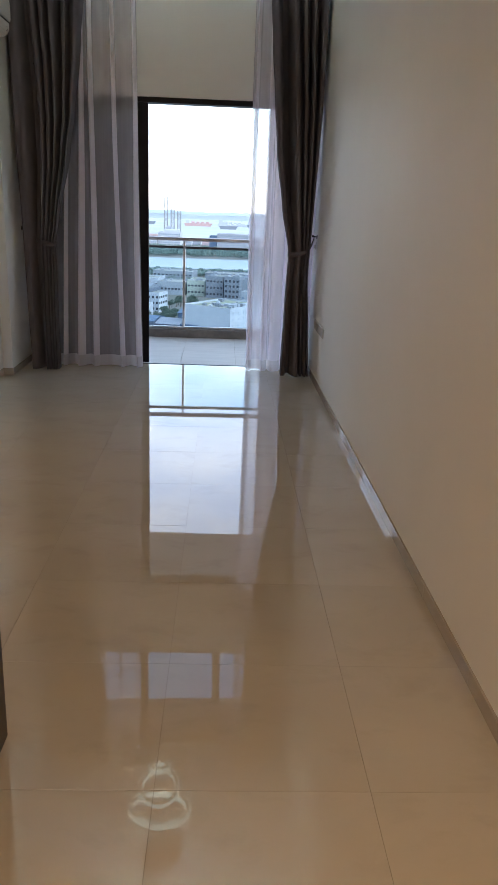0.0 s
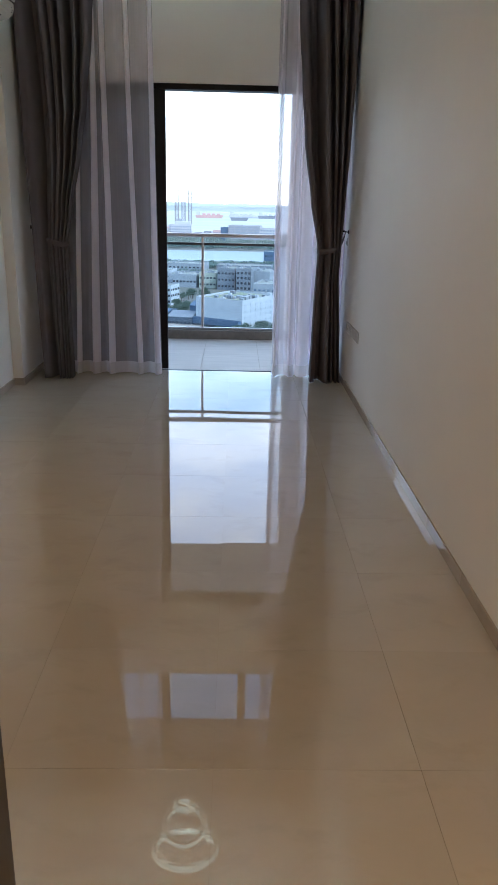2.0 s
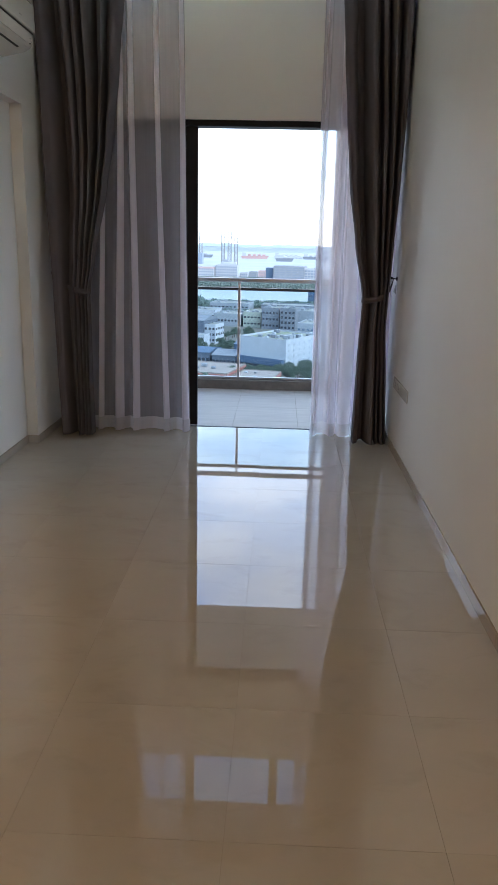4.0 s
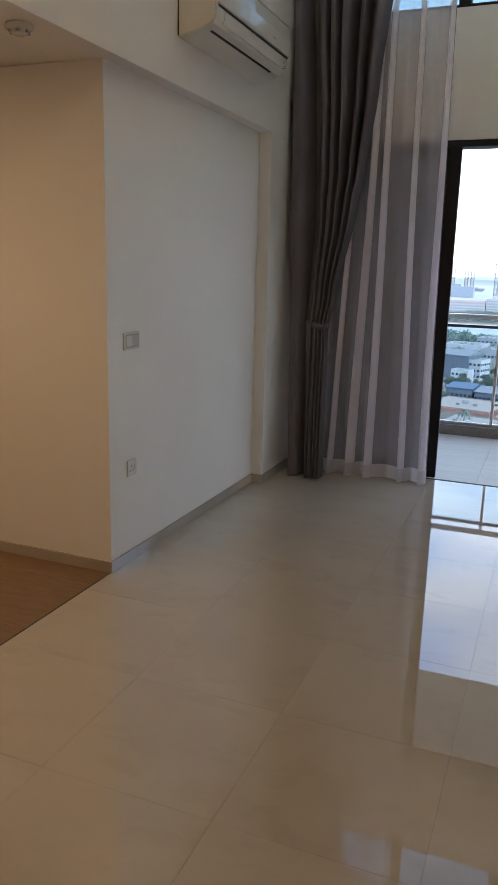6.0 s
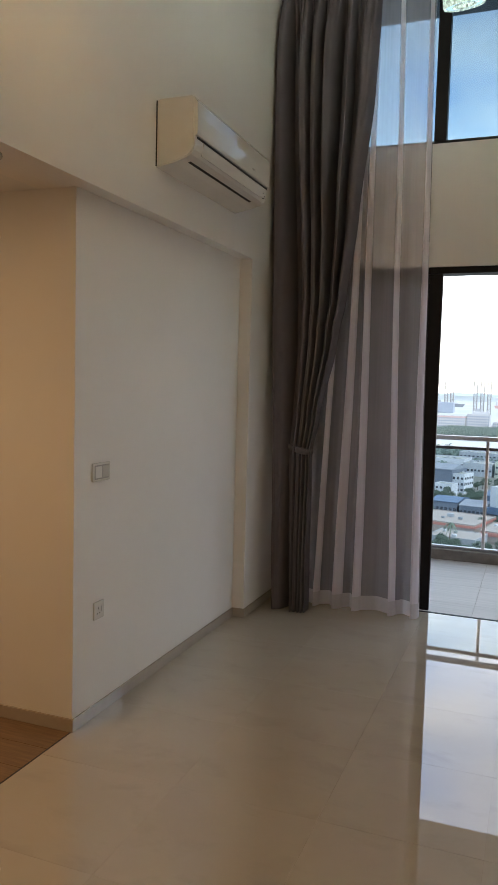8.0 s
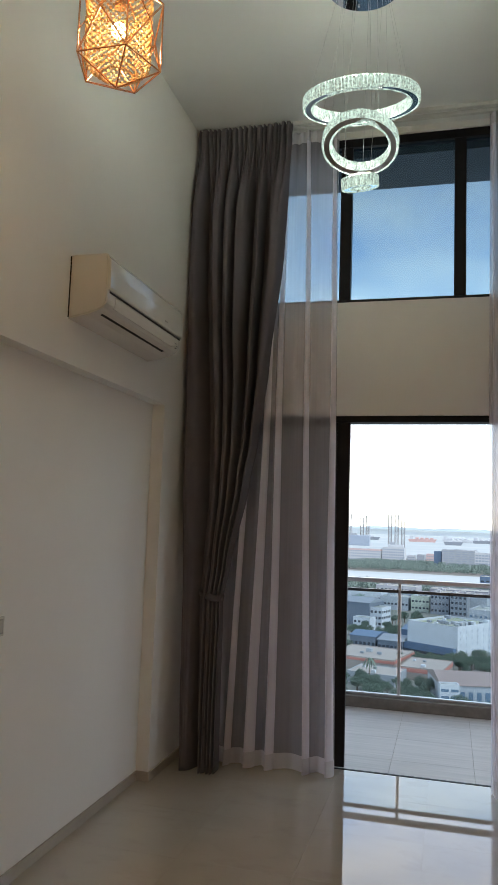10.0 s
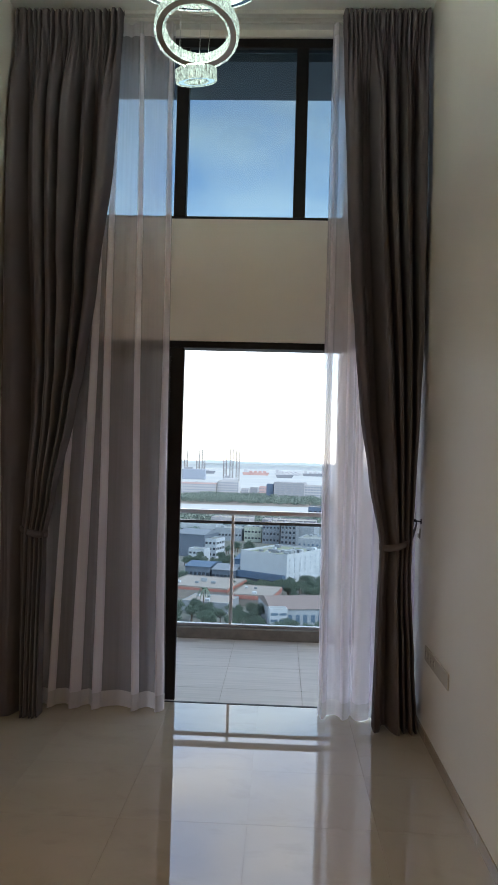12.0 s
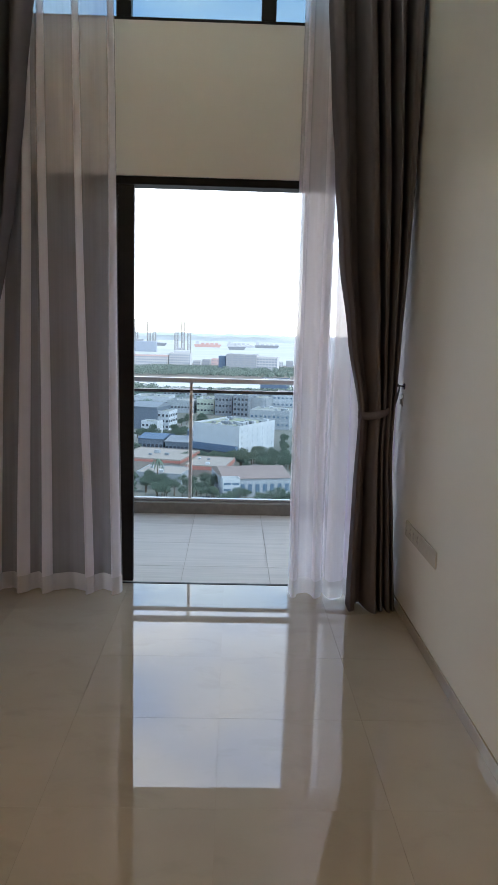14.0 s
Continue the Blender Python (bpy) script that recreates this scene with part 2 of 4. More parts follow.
CRYSTAL = glow("lit_crystal", (0.74, 1.0, 0.88), 0.19, 0.95)
LED = glow("glow_strip", (0.80, 1.0, 0.90), 0.32)
# Extra emitter, added only to brighten the ceiling and upper walls.
FILL_UP = glow("hidden_fill_strip", (0.90, 1.0, 0.86), 25.0)
BULB = glow("warm_bulb", (1.0, 0.72, 0.36), 9.0)
DOWNLIGHT = glow("downlight_lens", (1.0, 0.72, 0.42), 2.5)
BEAD = Mat("amber_glass_bead", (0.70, 0.50, 0.28), 0.06, 0.0, Transmission_Weight=0.5, IOR=1.45).m
BALCONY_TILE = speckled("balcony_tile", (0.69, 0.645, 0.60), (0.57, 0.535, 0.495), 0.5, 3.0, 0.15, 80, stretch=(0.7, 9, 1), lo=0.3, hi=0.7)
KERB = speckled("kerb_tile", (0.22, 0.195, 0.17), (0.17, 0.15, 0.13), 0.5, 12, 0.2, 90)
GREY_WALL = speckled("grey_facade", (0.30, 0.29, 0.30), (0.26, 0.25, 0.26), 0.7, 2.0, 0.2, 60)
FACADE = speckled("beige_facade", (0.74, 0.64, 0.58), (0.68, 0.59, 0.53), 0.7, 1.0, 0.2, 60)
SOFFIT = speckled("balcony_soffit", (0.60, 0.60, 0.58), (0.54, 0.54, 0.52), 0.7, 1.0)


# ---------------------------------------------------------------- mesh helpers
def empty(name):
    return new(name)


def mesh_ob(name, bm, material, parent=None, label="", smooth=False):
    me = bpy.data.meshes.new(name)
    bm.to_mesh(me)
    bm.free()
    me.materials.append(material)
    if smooth:
        for p in me.polygons:
            p.use_smooth = True
    ob = new(name, me)
    if parent:
        ob.parent = parent
    if label:
        ob["label"] = label
    return ob


def part(name, bm, material, parent, label="", smooth=False):
    return mesh_ob(name, bm, material, parent, label, smooth)


def add_box(bm, lo, hi, bevel=0.0, segments=2):
    vs = bmesh.ops.create_cube(bm, size=1)["verts"]
    for v in vs:
        v.co = Vector([(l + h) / 2 + c * (h - l) for l, h, c in zip(lo, hi, v.co)])
    if bevel:
        es = list({e for v in vs for e in v.link_edges})
        bmesh.ops.bevel(bm, geom=es, offset=bevel, segments=segments, profile=0.5, affect="EDGES")
    return bm


def box(lo, hi, bevel=0.0, segments=2):
    return add_box(bmesh.new(), lo, hi, bevel, segments)


def add_rod(bm, a, b, r, n=8):
    a, b = Vector(a), Vector(b)
    d = b - a
    m = Matrix.Translation((a + b) / 2) @ d.to_track_quat("Z", "Y").to_matrix().to_4x4()
    bmesh.ops.create_cone(bm, cap_ends=True, segments=n, radius1=r, radius2=r, depth=d.length, matrix=m)
    return bm


def rod(a, b, r, n=8):
    return add_rod(bmesh.new(), a, b, r, n)


def lathe(profile, n=32, closed=False):
    """Turns (radius, height) pairs round the z axis."""
    bm = bmesh.new()
    rings = []
    for r, z in profile:
        if r < 1e-6:
            rings.append([bm.verts.new((0, 0, z))])
        else:
            rings.append([bm.verts.new((r * math.cos(2 * math.pi * k / n), r * math.sin(2 * math.pi * k / n), z)) for k in range(n)])
    pairs = list(zip(rings, rings[1:])) + ([(rings[-1], rings[0])] if closed else [])
    for a, b in pairs:
        for k in range(n):
            q = [a[k % len(a)], a[(k + 1) % len(a)], b[(k + 1) % len(b)], b[k % len(b)]]
            q = list(dict.fromkeys(q))
            if len(q) > 2:
                bm.faces.new(q)
    bmesh.ops.recalc_face_normals(bm, faces=bm.faces)
    return bm


def extrude_profile(pts, axis, lo, hi):
    """A closed outline, pulled along an axis: 'y' takes (x, z) pairs, 'x' takes (y, z) pairs."""
    bm = bmesh.new()

    def at(p, s):
        return (p[0], s, p[1]) if axis == "y" else (s, p[0], p[1])
    a = [bm.verts.new(at(p, lo)) for p in pts]
    b = [bm.verts.new(at(p, hi)) for p in pts]
    n = len(pts)
    for k in range(n):
        bm.faces.new((a[k], a[(k + 1) % n], b[(k + 1) % n], b[k]))
    bm.faces.new(a[::-1])
    bm.faces.new(b)
    bmesh.ops.recalc_face_normals(bm, faces=bm.faces)
    return bm


def structure(name, bm, material, label, category):
    return tagged(mesh_ob(name, bm, material), label, category, kind="structure")


# ---------------------------------------------------------------- rooms: plan in metres
XR, XL, XU = 1.530, -1.426, -1.340          # right wall, lower left wall, bulkhead face above it
YB, YC, YW = -1.30, 5.478, 8.090            # back wall, hall corner, window wall (inner face)
ZC, ZS = 4.668, 2.478                       # main ceiling, hall soffit
YP = 7.420                                  # start of the pilaster beside the window

def right_x(y):
    """Face of the long wall."""
    return 1.455 - 0.0012 * (y - 4.0)


def along_right(y0, y1, z0, z1, out, back):
    """A slab that follows the long wall, from out metres before its face to back metres behind it."""
    bm = bmesh.new()
    vs = [bm.verts.new((right_x(y) + dx, y, z)) for z in (z0, z1) for y, dx in ((y0, -out), (y0, back), (y1, back), (y1, -out))]
    for q in ((3, 2, 1, 0), (4, 5, 6, 7), (0, 1, 5, 4), (1, 2, 6, 5), (2, 3, 7, 6), (3, 0, 4, 7)):
        bm.faces.new([vs[k] for k in q])
    bmesh.ops.recalc_face_normals(bm, faces=bm.faces)
    return bm


structure("wall_right", along_right(YB - 0.2, YW + 0.22, -0.2, ZC + 0.2, 0, 0.20), WALL, "long plain white painted wall beside the window", "wall")
structure("wall_back", box((XL, YB - 0.2, -0.2), (XR, YB, ZC + 0.2)), WALL, "plain white wall at the entry", "wall")
structure("wall_entry", box((-1.60, YB, -0.2), (-0.045, 1.86, ZC)), WALL, "white wall of the entry passage", "wall")
structure("wall_left", box((XL - 0.20, YC, -0.2), (XL, YP, ZS)), WALL, "white wall with a switch and a socket", "wall")
structure("pilaster", box((XL - 0.20, YP, -0.2), (XU, YW, ZS)), WALL, "shallow white pilaster next to the curtain", "wall")
structure("bulkhead", box((XU - 0.286, 1.86, ZS), (XU, YW, ZC)), WALL, "white upper wall and bulkhead over the hall opening", "wall")
structure("wall_hall_far", box((-4.4, YC, -0.2), (XL - 0.20, YC + 0.18, ZS)), WALL, "hall wall in warm lamp light", "wall")
structure("wall_hall_end", box((-4.6, 1.86, -0.2), (-4.4, YC + 0.18, ZS)), WALL, "plain end wall of the hall", "wall")
structure("wall_hall_near", box((-4.4, 1.66, -0.2), (-1.60, 1.86, ZS)), WALL, "plain near wall of the hall", "wall")
structure("ceiling", box((XU, 1.86, ZC), (XR, YW, ZC + 0.2)), CEIL, "high white painted ceiling", "ceiling")
structure("ceiling_entry", box((-0.045, YB, 2.60), (XR, 1.86, 2.78)), CEIL, "low white ceiling over the entry", "ceiling")
structure("wall_over_entry", box((-0.045, 1.70, 2.78), (XR, 1.86, ZC + 0.2)), WALL, "white wall above the entry ceiling", "wall")
structure("wall_over_cabinet", box((XU, 1.86, 2.60), (-0.04, 2.46, ZC)), WALL, "white wall above the tall cabinet", "wall")
structure("ceiling_hall", box((-4.6, 1.66, ZS + 0.002), (XU - 0.288, YC + 0.2, ZS + 0.2)), CEIL, "low white hall ceiling", "ceiling")

# window wall in pieces round the two openings
DX0, DX1, DZ = -1.050, 1.420, 2.493         # door opening
WX0, WX1, WZ0, WZ1 = -1.085, 1.440, 3.340, 4.620
wall = bmesh.new()
for lo, hi in (((XL - 0.2, YW, -0.2), (WX0, YW + 0.22, ZC + 0.2)),
               ((DX1, YW, -0.2), (XR, YW + 0.22, DZ)),
               ((WX0, YW, DZ), (XR, YW + 0.22, WZ0)),
               ((WX0, YW, -0.2), (DX0, YW + 0.22, DZ)),
               ((WX1, YW, WZ0), (XR, YW + 0.22, ZC + 0.2)),
               ((WX0, YW, WZ1), (WX1, YW + 0.22, ZC + 0.2))):
    add_box(wall, lo, hi)
structure("wall_window", wall, WALL, "white wall with balcony door and high window", "wall")

# skirtings of polished tile
SK = 0.062
long_skirt = structure("baseboard", along_right(YB, YW, 0, SK - 0.002, 0.006, 0), SKIRT, "low polished beige tile skirting", "skirting")
srnd = random.Random(31)
for k in range(16):
    ya, yb = YB + 0.6 * k - 0.15, min(YW - 0.001, YB + 0.6 * k + 0.4488)
    if ya < yb:
        bm = box((-0.004, -(yb - ya) / 2, 0.0), (0.0, (yb - ya) / 2, SK), 0.0008, 1)
        tile = part("tile", bm, SKIRT, long_skirt)
        ym = (ya + yb) / 2
        tile.matrix_basis = pose(right_x(ym) - 0.0065, ym, 0.0, 0, srnd.uniform(-0.5, 0.5), srnd.uniform(-0.14, 0.14))
for k, (lo, hi) in enumerate((((XL, YC, 0), (XL + 0.010, YP, SK)),
                              ((XL + 0.010, YP - 0.010, 0), (XU + 0.010, YP, SK)),
                              ((XU, YP, 0), (XU + 0.010, YW, SK)),
                              ((-4.4, YC - 0.010, 0), (XL + 0.010, YC, SK)),
                              ((-4.4, 1.86, 0), (-4.39, YC - 0.010, SK)))):
    structure("baseboard", box(lo, hi, 0.0015, 1), SKIRT, "low polished beige tile skirting", "skirting")


# ---------------------------------------------------------------- balcony door and window
def bar(x0, x1, z0, z1, y0, y1, bevel=0.004):
    return box((x0, y0, z0), (x1, y1, z1), bevel, 1)


door = tagged(empty("door_1"), "black aluminium sliding balcony door, slid open", "sliding door", kind="structure")
part("door_frame", bar(DX0, DX1, 2.447, DZ, YW + 0.02, YW + 0.16), BLACK_ALU, door)
part("door_frame", bar(DX0, DX0 + 0.05, 0.0, 2.447, YW + 0.02, YW + 0.16), BLACK_ALU, door)
part("door_frame", bar(DX1 - 0.05, DX1, 0.0, 2.447, YW + 0.02, YW + 0.16), BLACK_ALU, door)
part("threshold", bar(DX0 + 0.05, DX1 - 0.05, -0.09, 0.003, YW + 0.030, YW + 0.058), BLACK_ALU, door)
for k, y in enumerate((YW + 0.035, YW + 0.078, YW + 0.121)):
    x0, x1 = DX0 + 0.052 + 0.006 * k, -0.160 - 0.010 * k
    leaf = part("sliding_panel", bar(x1 - 0.092, x1, 0.012, 2.445, y, y + 0.036), BLACK_ALU, door)
    part("stile", bar(x0, x0 + 0.06, 0.012, 2.445, y, y + 0.036), BLACK_ALU, leaf)
    part("rail", bar(x0 + 0.06, x1 - 0.092, 2.385, 2.445, y, y + 0.036), BLACK_ALU, leaf)
    part("rail", bar(x0 + 0.06, x1 - 0.092, 0.012, 0.085, y, y + 0.036), BLACK_ALU, leaf)
    glass = part("pane", box((x0 + 0.055, y + 0.014, 0.08), (x1 - 0.087, y + 0.022, 2.39)), GLASS_DARK, leaf)
    glass.visible_shadow = False

win = tagged(empty("window_1"), "high black-framed window with blue tinted panes", "window", kind="structure")
y0, y1 = YW + 0.02, YW + 0.10
part("window_frame", bar(WX0, WX1, 4.556, WZ1, y0, y1), BLACK_ALU, win)
part("window_frame", bar(WX0, WX1, WZ0, 3.366, y0, y1), BLACK_ALU, win)
part("window_frame", bar(WX0, WX0 + 0.045, 3.366, 4.556, y0, y1), BLACK_ALU, win)
part("window_frame", bar(WX1 - 0.045, WX1, 3.366, 4.556, y0, y1), BLACK_ALU, win)
part("mullion", bar(-0.264, -0.180, 3.366, 4.556, y0, y1), BLACK_ALU, win)
part("mullion", bar(0.566, 0.650, 3.366, 4.556, y0, y1), BLACK_ALU, win)
for x0, x1 in ((WX0 + 0.04, -0.26), (-0.184, 0.570), (0.646, WX1 - 0.04)):
    glass = part("pane", box((x0, y0 + 0.034, 3.36), (x1, y0 + 0.042, 4.562)), GLASS_TINT, win)
    glass.visible_shadow = False

# ---------------------------------------------------------------- balcony
ZB, YK = -0.085, 10.31
structure("balcony_slab", box((-1.7, YW + 0.04, -0.35), (2.6, 10.52, ZB - 0.010)), KERB, "concrete balcony slab", "balcony")
kerb = structure("balcony_kerb", box((-1.7, YK, ZB - 0.01), (2.6, 10.50, 0.020), 0.006, 1), KERB, "low brown tiled kerb under the balustrade", "kerb")
structure("balcony_ceiling", box((-1.7, YW + 0.22, 2.91), (2.6, 10.42, 3.16)), SOFFIT, "painted underside of the balcony roof", "ceiling")
structure("overhang", box((-1.7, YW + 0.22, 4.56), (2.6, 8.89, 4.86)), GREY_WALL, "grey concrete overhang above the high window", "overhang")
structure("wall_balcony_side", box((-1.9, YW + 0.22, -0.35), (-1.7, 10.52, 2.91)), GREY_WALL, "grey side wall of the balcony", "wall")
structure("wall_balcony", box((-1.7, 8.62, -0.35), (-0.30, 8.70, 2.91)), GREY_WALL, "dark grey wall closing one side of the balcony", "wall")
# Four boxes out of view, added so that no sun reaches the balcony.
structure("tower_mass_right", box((XR + 0.202, -12, -70), (16, YW + 0.22, 24)), FACADE, "unseen beige mass of the same tower, blocks the sun", "facade")
structure("tower_mass_left", box((-16, -12, -70), (-4.61, YW + 0.22, 24)), FACADE, "unseen beige mass of the same tower, blocks the sun", "facade")
structure("tower_mass_below", box((-4.61, -12, -70), (XR + 0.202, YW + 0.22, -0.36)), FACADE, "unseen beige mass of the same tower, blocks the sun", "facade")
structure("tower_mass_above", box((-4.61, -12, 4.91), (XR + 0.202, YW + 0.22, 24)), FACADE, "unseen beige mass of the same tower, blocks the sun", "facade")
structure("wall_fin", box((1.16, 11.30, -70), (1.44, 11.62, 8.0), 0.02, 1), FACADE, "beige facade fin of the building", "facade")

rail = tagged(empty("balustrade"), "steel and glass balcony balustrade on a kerb", "railing")
part("handrail", box((-1.7, 10.375, 1.128), (2.6, 10.445, 1.172), 0.008, 2), STEEL, rail, "polished steel handrail")
part("mid_rail", box((-1.7, 10.390, 1.035), (2.6, 10.430, 1.064), 0.004, 1), DARK_STEEL, rail, "dark lower rail")
part("bottom_rail", box((-1.7, 10.385, 0.020), (2.6, 10.435, 0.046), 0.003, 1), STEEL, rail)
for x in (-1.20, 0.070, 1.34, 2.55):
    part("post", box((x - 0.015, 10.388, 0.020), (x + 0.015, 10.432, 1.130), 0.004, 1), STEEL, rail)
for x0, x1 in ((-1.175, 0.045), (0.095, 1.315), (1.365, 2.525)):
    glass = part("glass_panel", box((x0, 10.405, 0.046), (x1, 10.417, 1.036)), GLASS_RAIL, rail)
    glass.visible_shadow = False


# ---------------------------------------------------------------- curtains
def ramp(rows, z):
    """Smooth value between (height, value) rows that go downwards."""
    for (za, a), (zb, b) in zip(rows, rows[1:]):
        if zb <= z <= za:
            s = (za - z) / (za - zb)
            s = s * s * (3 - 2 * s) * 0.5 + s * 0.5
            return a + (b - a) * s
    return rows[0][1] if z > rows[0][0] else rows[-1][1]


def drape_cloth(left, right, depth, y, zt, zb, top_widths, tied_widths, seed, parent, nu=640, nz=150):
    """A heavy lined drape: flat-fronted pleats that overhang deep dark creases, a pinched heading band, bunched at the tie."""
    rnd = random.Random(seed)
    n = len(top_widths)
    fore = [rnd.uniform(0.72, 1.15) for _ in range(n)]
    lean = [rnd.uniform(-0.8, 0.8) for _ in range(n)]
    gap = [rnd.choice((0.14, 0.19, 0.24, 0.27)) for _ in range(n + 1)]
    gap[0] = gap[-1] = 0.02
    pleats = [(k + rnd.uniform(-0.30, 0.30)) / 19 for k in range(20)]
    tall = [rnd.uniform(0.6, 1.3) for _ in pleats]
    bm = bmesh.new()
    grid = []
    for j in range(nz + 1):
        q = j / nz
        z = zt + (zb - zt) * (q ** 1.25)
        xl, xr, a = ramp(left, z), ramp(right, z), ramp(depth, z)
        share = min(1.0, max(0.0, (3.9 - z) / 2.7))
        share = share * share * (3 - 2 * share)
        ws = [p + (t - p) * share + 0.012 * math.sin(1.1 * z + 2.3 * k + seed) for k, (p, t) in enumerate(zip(top_widths, tied_widths))]
        total = sum(ws)
        ends = [0.0]
        for w in ws:
            ends.append(ends[-1] + w / total)
        below = max(0.0, zt - 0.115 - z)
        fold = min(1.0, below / 0.50)
        fold = fold * fold * (3 - 2 * fold)
        gather = math.exp(-below / 0.20)
        row = []
        k = 0
        for i in range(nu + 1):
            u = i / nu
            while k < n - 1 and u > ends[k + 1]:
                k += 1
            wide = ends[k + 1] - ends[k]
            f = min(1.0, max(0.0, (u - ends[k]) / wide))
            e = min(1.0, max(0.0, (f - gap[k]) / (1 - gap[k] - gap[k + 1])))
            lobe = 1 - abs(2 * e - 1) ** 4.0
            slope = 0.30 * lean[k] * (e - 0.5) * lobe
            soft = 0.05 * math.sin(2 * math.pi * 1.2 * e + 3 * k + 0.8 * z) * lobe
            dy = -a * fore[k] * (lobe + slope + soft - 0.50) * fold
            dx = (0.07 * math.sin(2 * math.pi * (f - 0.5)) + 0.20 * lean[k] * lobe) * wide * (xr - xl) * fold
            near, high = min((abs(u - p), h) for p, h in zip(pleats, tall))
            pinch = math.exp(-(near / 0.0090) ** 2) * high
            head = 1.0 if below == 0 else gather
            dy += head * (0.075 * pinch - 0.020)
            if below > 0:
                dy += 0.020 * gather * math.sin(2 * math.pi * 17 * u + 2 * math.sin(9 * u)) * min(1.0, below / 0.05)
            else:
                dy -= 0.016 * math.sin(math.pi * (zt - z) / 0.115)
            wob = 0.007 * noise.noise((u * 7 + seed, z * 1.1, seed)) + 0.003 * noise.noise((u * 26, z * 3.0, seed + 4))
            rise = 0.010 * noise.noise((u * 24, seed, 0.5)) if j == 0 else 0.0
            row.append(bm.verts.new((xl + (xr - xl) * u + dx, y + dy + wob - 0.060 * ((zt - z) / zt) ** 2, z + rise)))
        grid.append(row)
    for j in range(nz):
        for i in range(nu):
            bm.faces.new((grid[j][i], grid[j + 1][i], grid[j + 1][i + 1], grid[j][i + 1]))
    ob = part("cloth", bm, DRAPE, parent, "", True)
    so = ob.modifiers.new("thickness", "SOLIDIFY")
    so.thickness, so.offset = 0.0025, 0
    return ob


def voile_cloth(name, left, right, folds, y, zt, zb, seed, materials, parent, nz=60, label="", clear=0):
    """A thin hanging: single cloth between folds that stand forward and lie several times over; folds give top place, bottom place, top and bottom width. The first clear panels take the third material."""
    bm = bmesh.new()
    grid = []
    inner = set()
    per = 28
    for j in range(nz + 1):
        z = zt + (zb - zt) * j / nz
        q = min(1.0, max(0.0, 1 - z / 4.63))
        xl, xr = ramp(left, z), ramp(right, z)
        prev, last = xl, len(folds) - 1
        pts = []
        for k, (xa, xb, wa, wb) in enumerate(folds):
            c, w = xa + (xb - xa) * q ** 1.15, wa + (wb - wa) * q
            c += 0.004 * math.sin(1.9 * z + 1.7 * k + seed)
            lo, hi = c - w / 2, c + w / 2
            for m in range(14):
                f = m / 14
                pts.append((prev + (lo - prev) * f, 0.030 * math.sin(math.pi * f) + 0.004 * math.sin(3 * math.pi * f + k)))
            for m in range(14):
                f = m / 13
                inner.add(len(pts))
                pts.append((lo + w * f + 0.06 * w * math.sin(2 * math.pi * (f - 0.5)), -0.042 * (1 - abs(2 * f - 1) ** 3) - 0.010 * math.sin(2 * math.pi * f)))
            prev = hi
        for m in range(13):
            f = m / 12
            pts.append((prev + (xr - prev) * f, 0.020 * math.sin(math.pi * f)))
        swell = 0.45 + 0.85 * q
        row = []
        for x, dy in pts:
            top = max(0.0, 1 - (4.63 - z) / 0.45)
            ripple = 0.010 * top * math.sin(2 * math.pi * (x - xl) / 0.052) + 0.004 * noise.noise((x * 14 + seed, z * 0.7, seed))
            row.append(bm.verts.new((x, y + dy * swell + ripple, z)))
        grid.append(row)
    for a, b in zip(grid, grid[1:]):
        for i in range(len(a) - 1):
            f = bm.faces.new((a[i], b[i], b[i + 1], a[i + 1]))
            if len(materials) > 1 and i in inner and i + 1 in inner:
                f.material_index = 1
            elif i // per < clear:
                f.material_index = 2
    ob = part(name, bm, materials[0], parent, label, True)
    for m in materials[1:]:
        ob.data.materials.append(m)
    return ob


def tie_band(parent, centre, rx, ry, z, hook, drop=0.10):
    """A cloth band looped round the gathered drape and up to its hook."""
    bm = bmesh.new()
    n = 48
    side = 1 if hook[0] > centre[0] else -1
    rows = []
    for k in range(n + 1):
        a = 2 * math.pi * k / n
        c, s = math.cos(a), math.sin(a)
        near = max(0.0, c) ** 2
        x = centre[0] + side * rx * c
        yy = centre[1] - ry * s
        x = x * (1 - near) + (hook[0] - side * 0.012) * near
        yy = yy * (1 - near) + hook[1] * near
        h = z + drop * (0.5 + 0.5 * c) ** 5 * (hook[2] - z) / max(0.001, drop) + 0.003 * math.sin(5 * a)
        half = 0.022 * (1 - 0.72 * near)
        rows.append((bm.verts.new((x, yy, h + half)), bm.verts.new((x, yy, h - half))))
    for (a0, a1), (b0, b1) in zip(rows, rows[1:]):
        bm.faces.new((a0, a1, b1, b0))
    ob = part("tie_band", bm, DRAPE, parent, "", True)
    so = ob.modifiers.new("thickness", "SOLIDIFY")
    so.thickness = 0.004


Z0, ZT = 0.004, 4.636
drape_l = tagged(empty("drape"), "dark grey pleated floor-length drape tied to the white pilaster", "curtain", "pair of dark drapes")
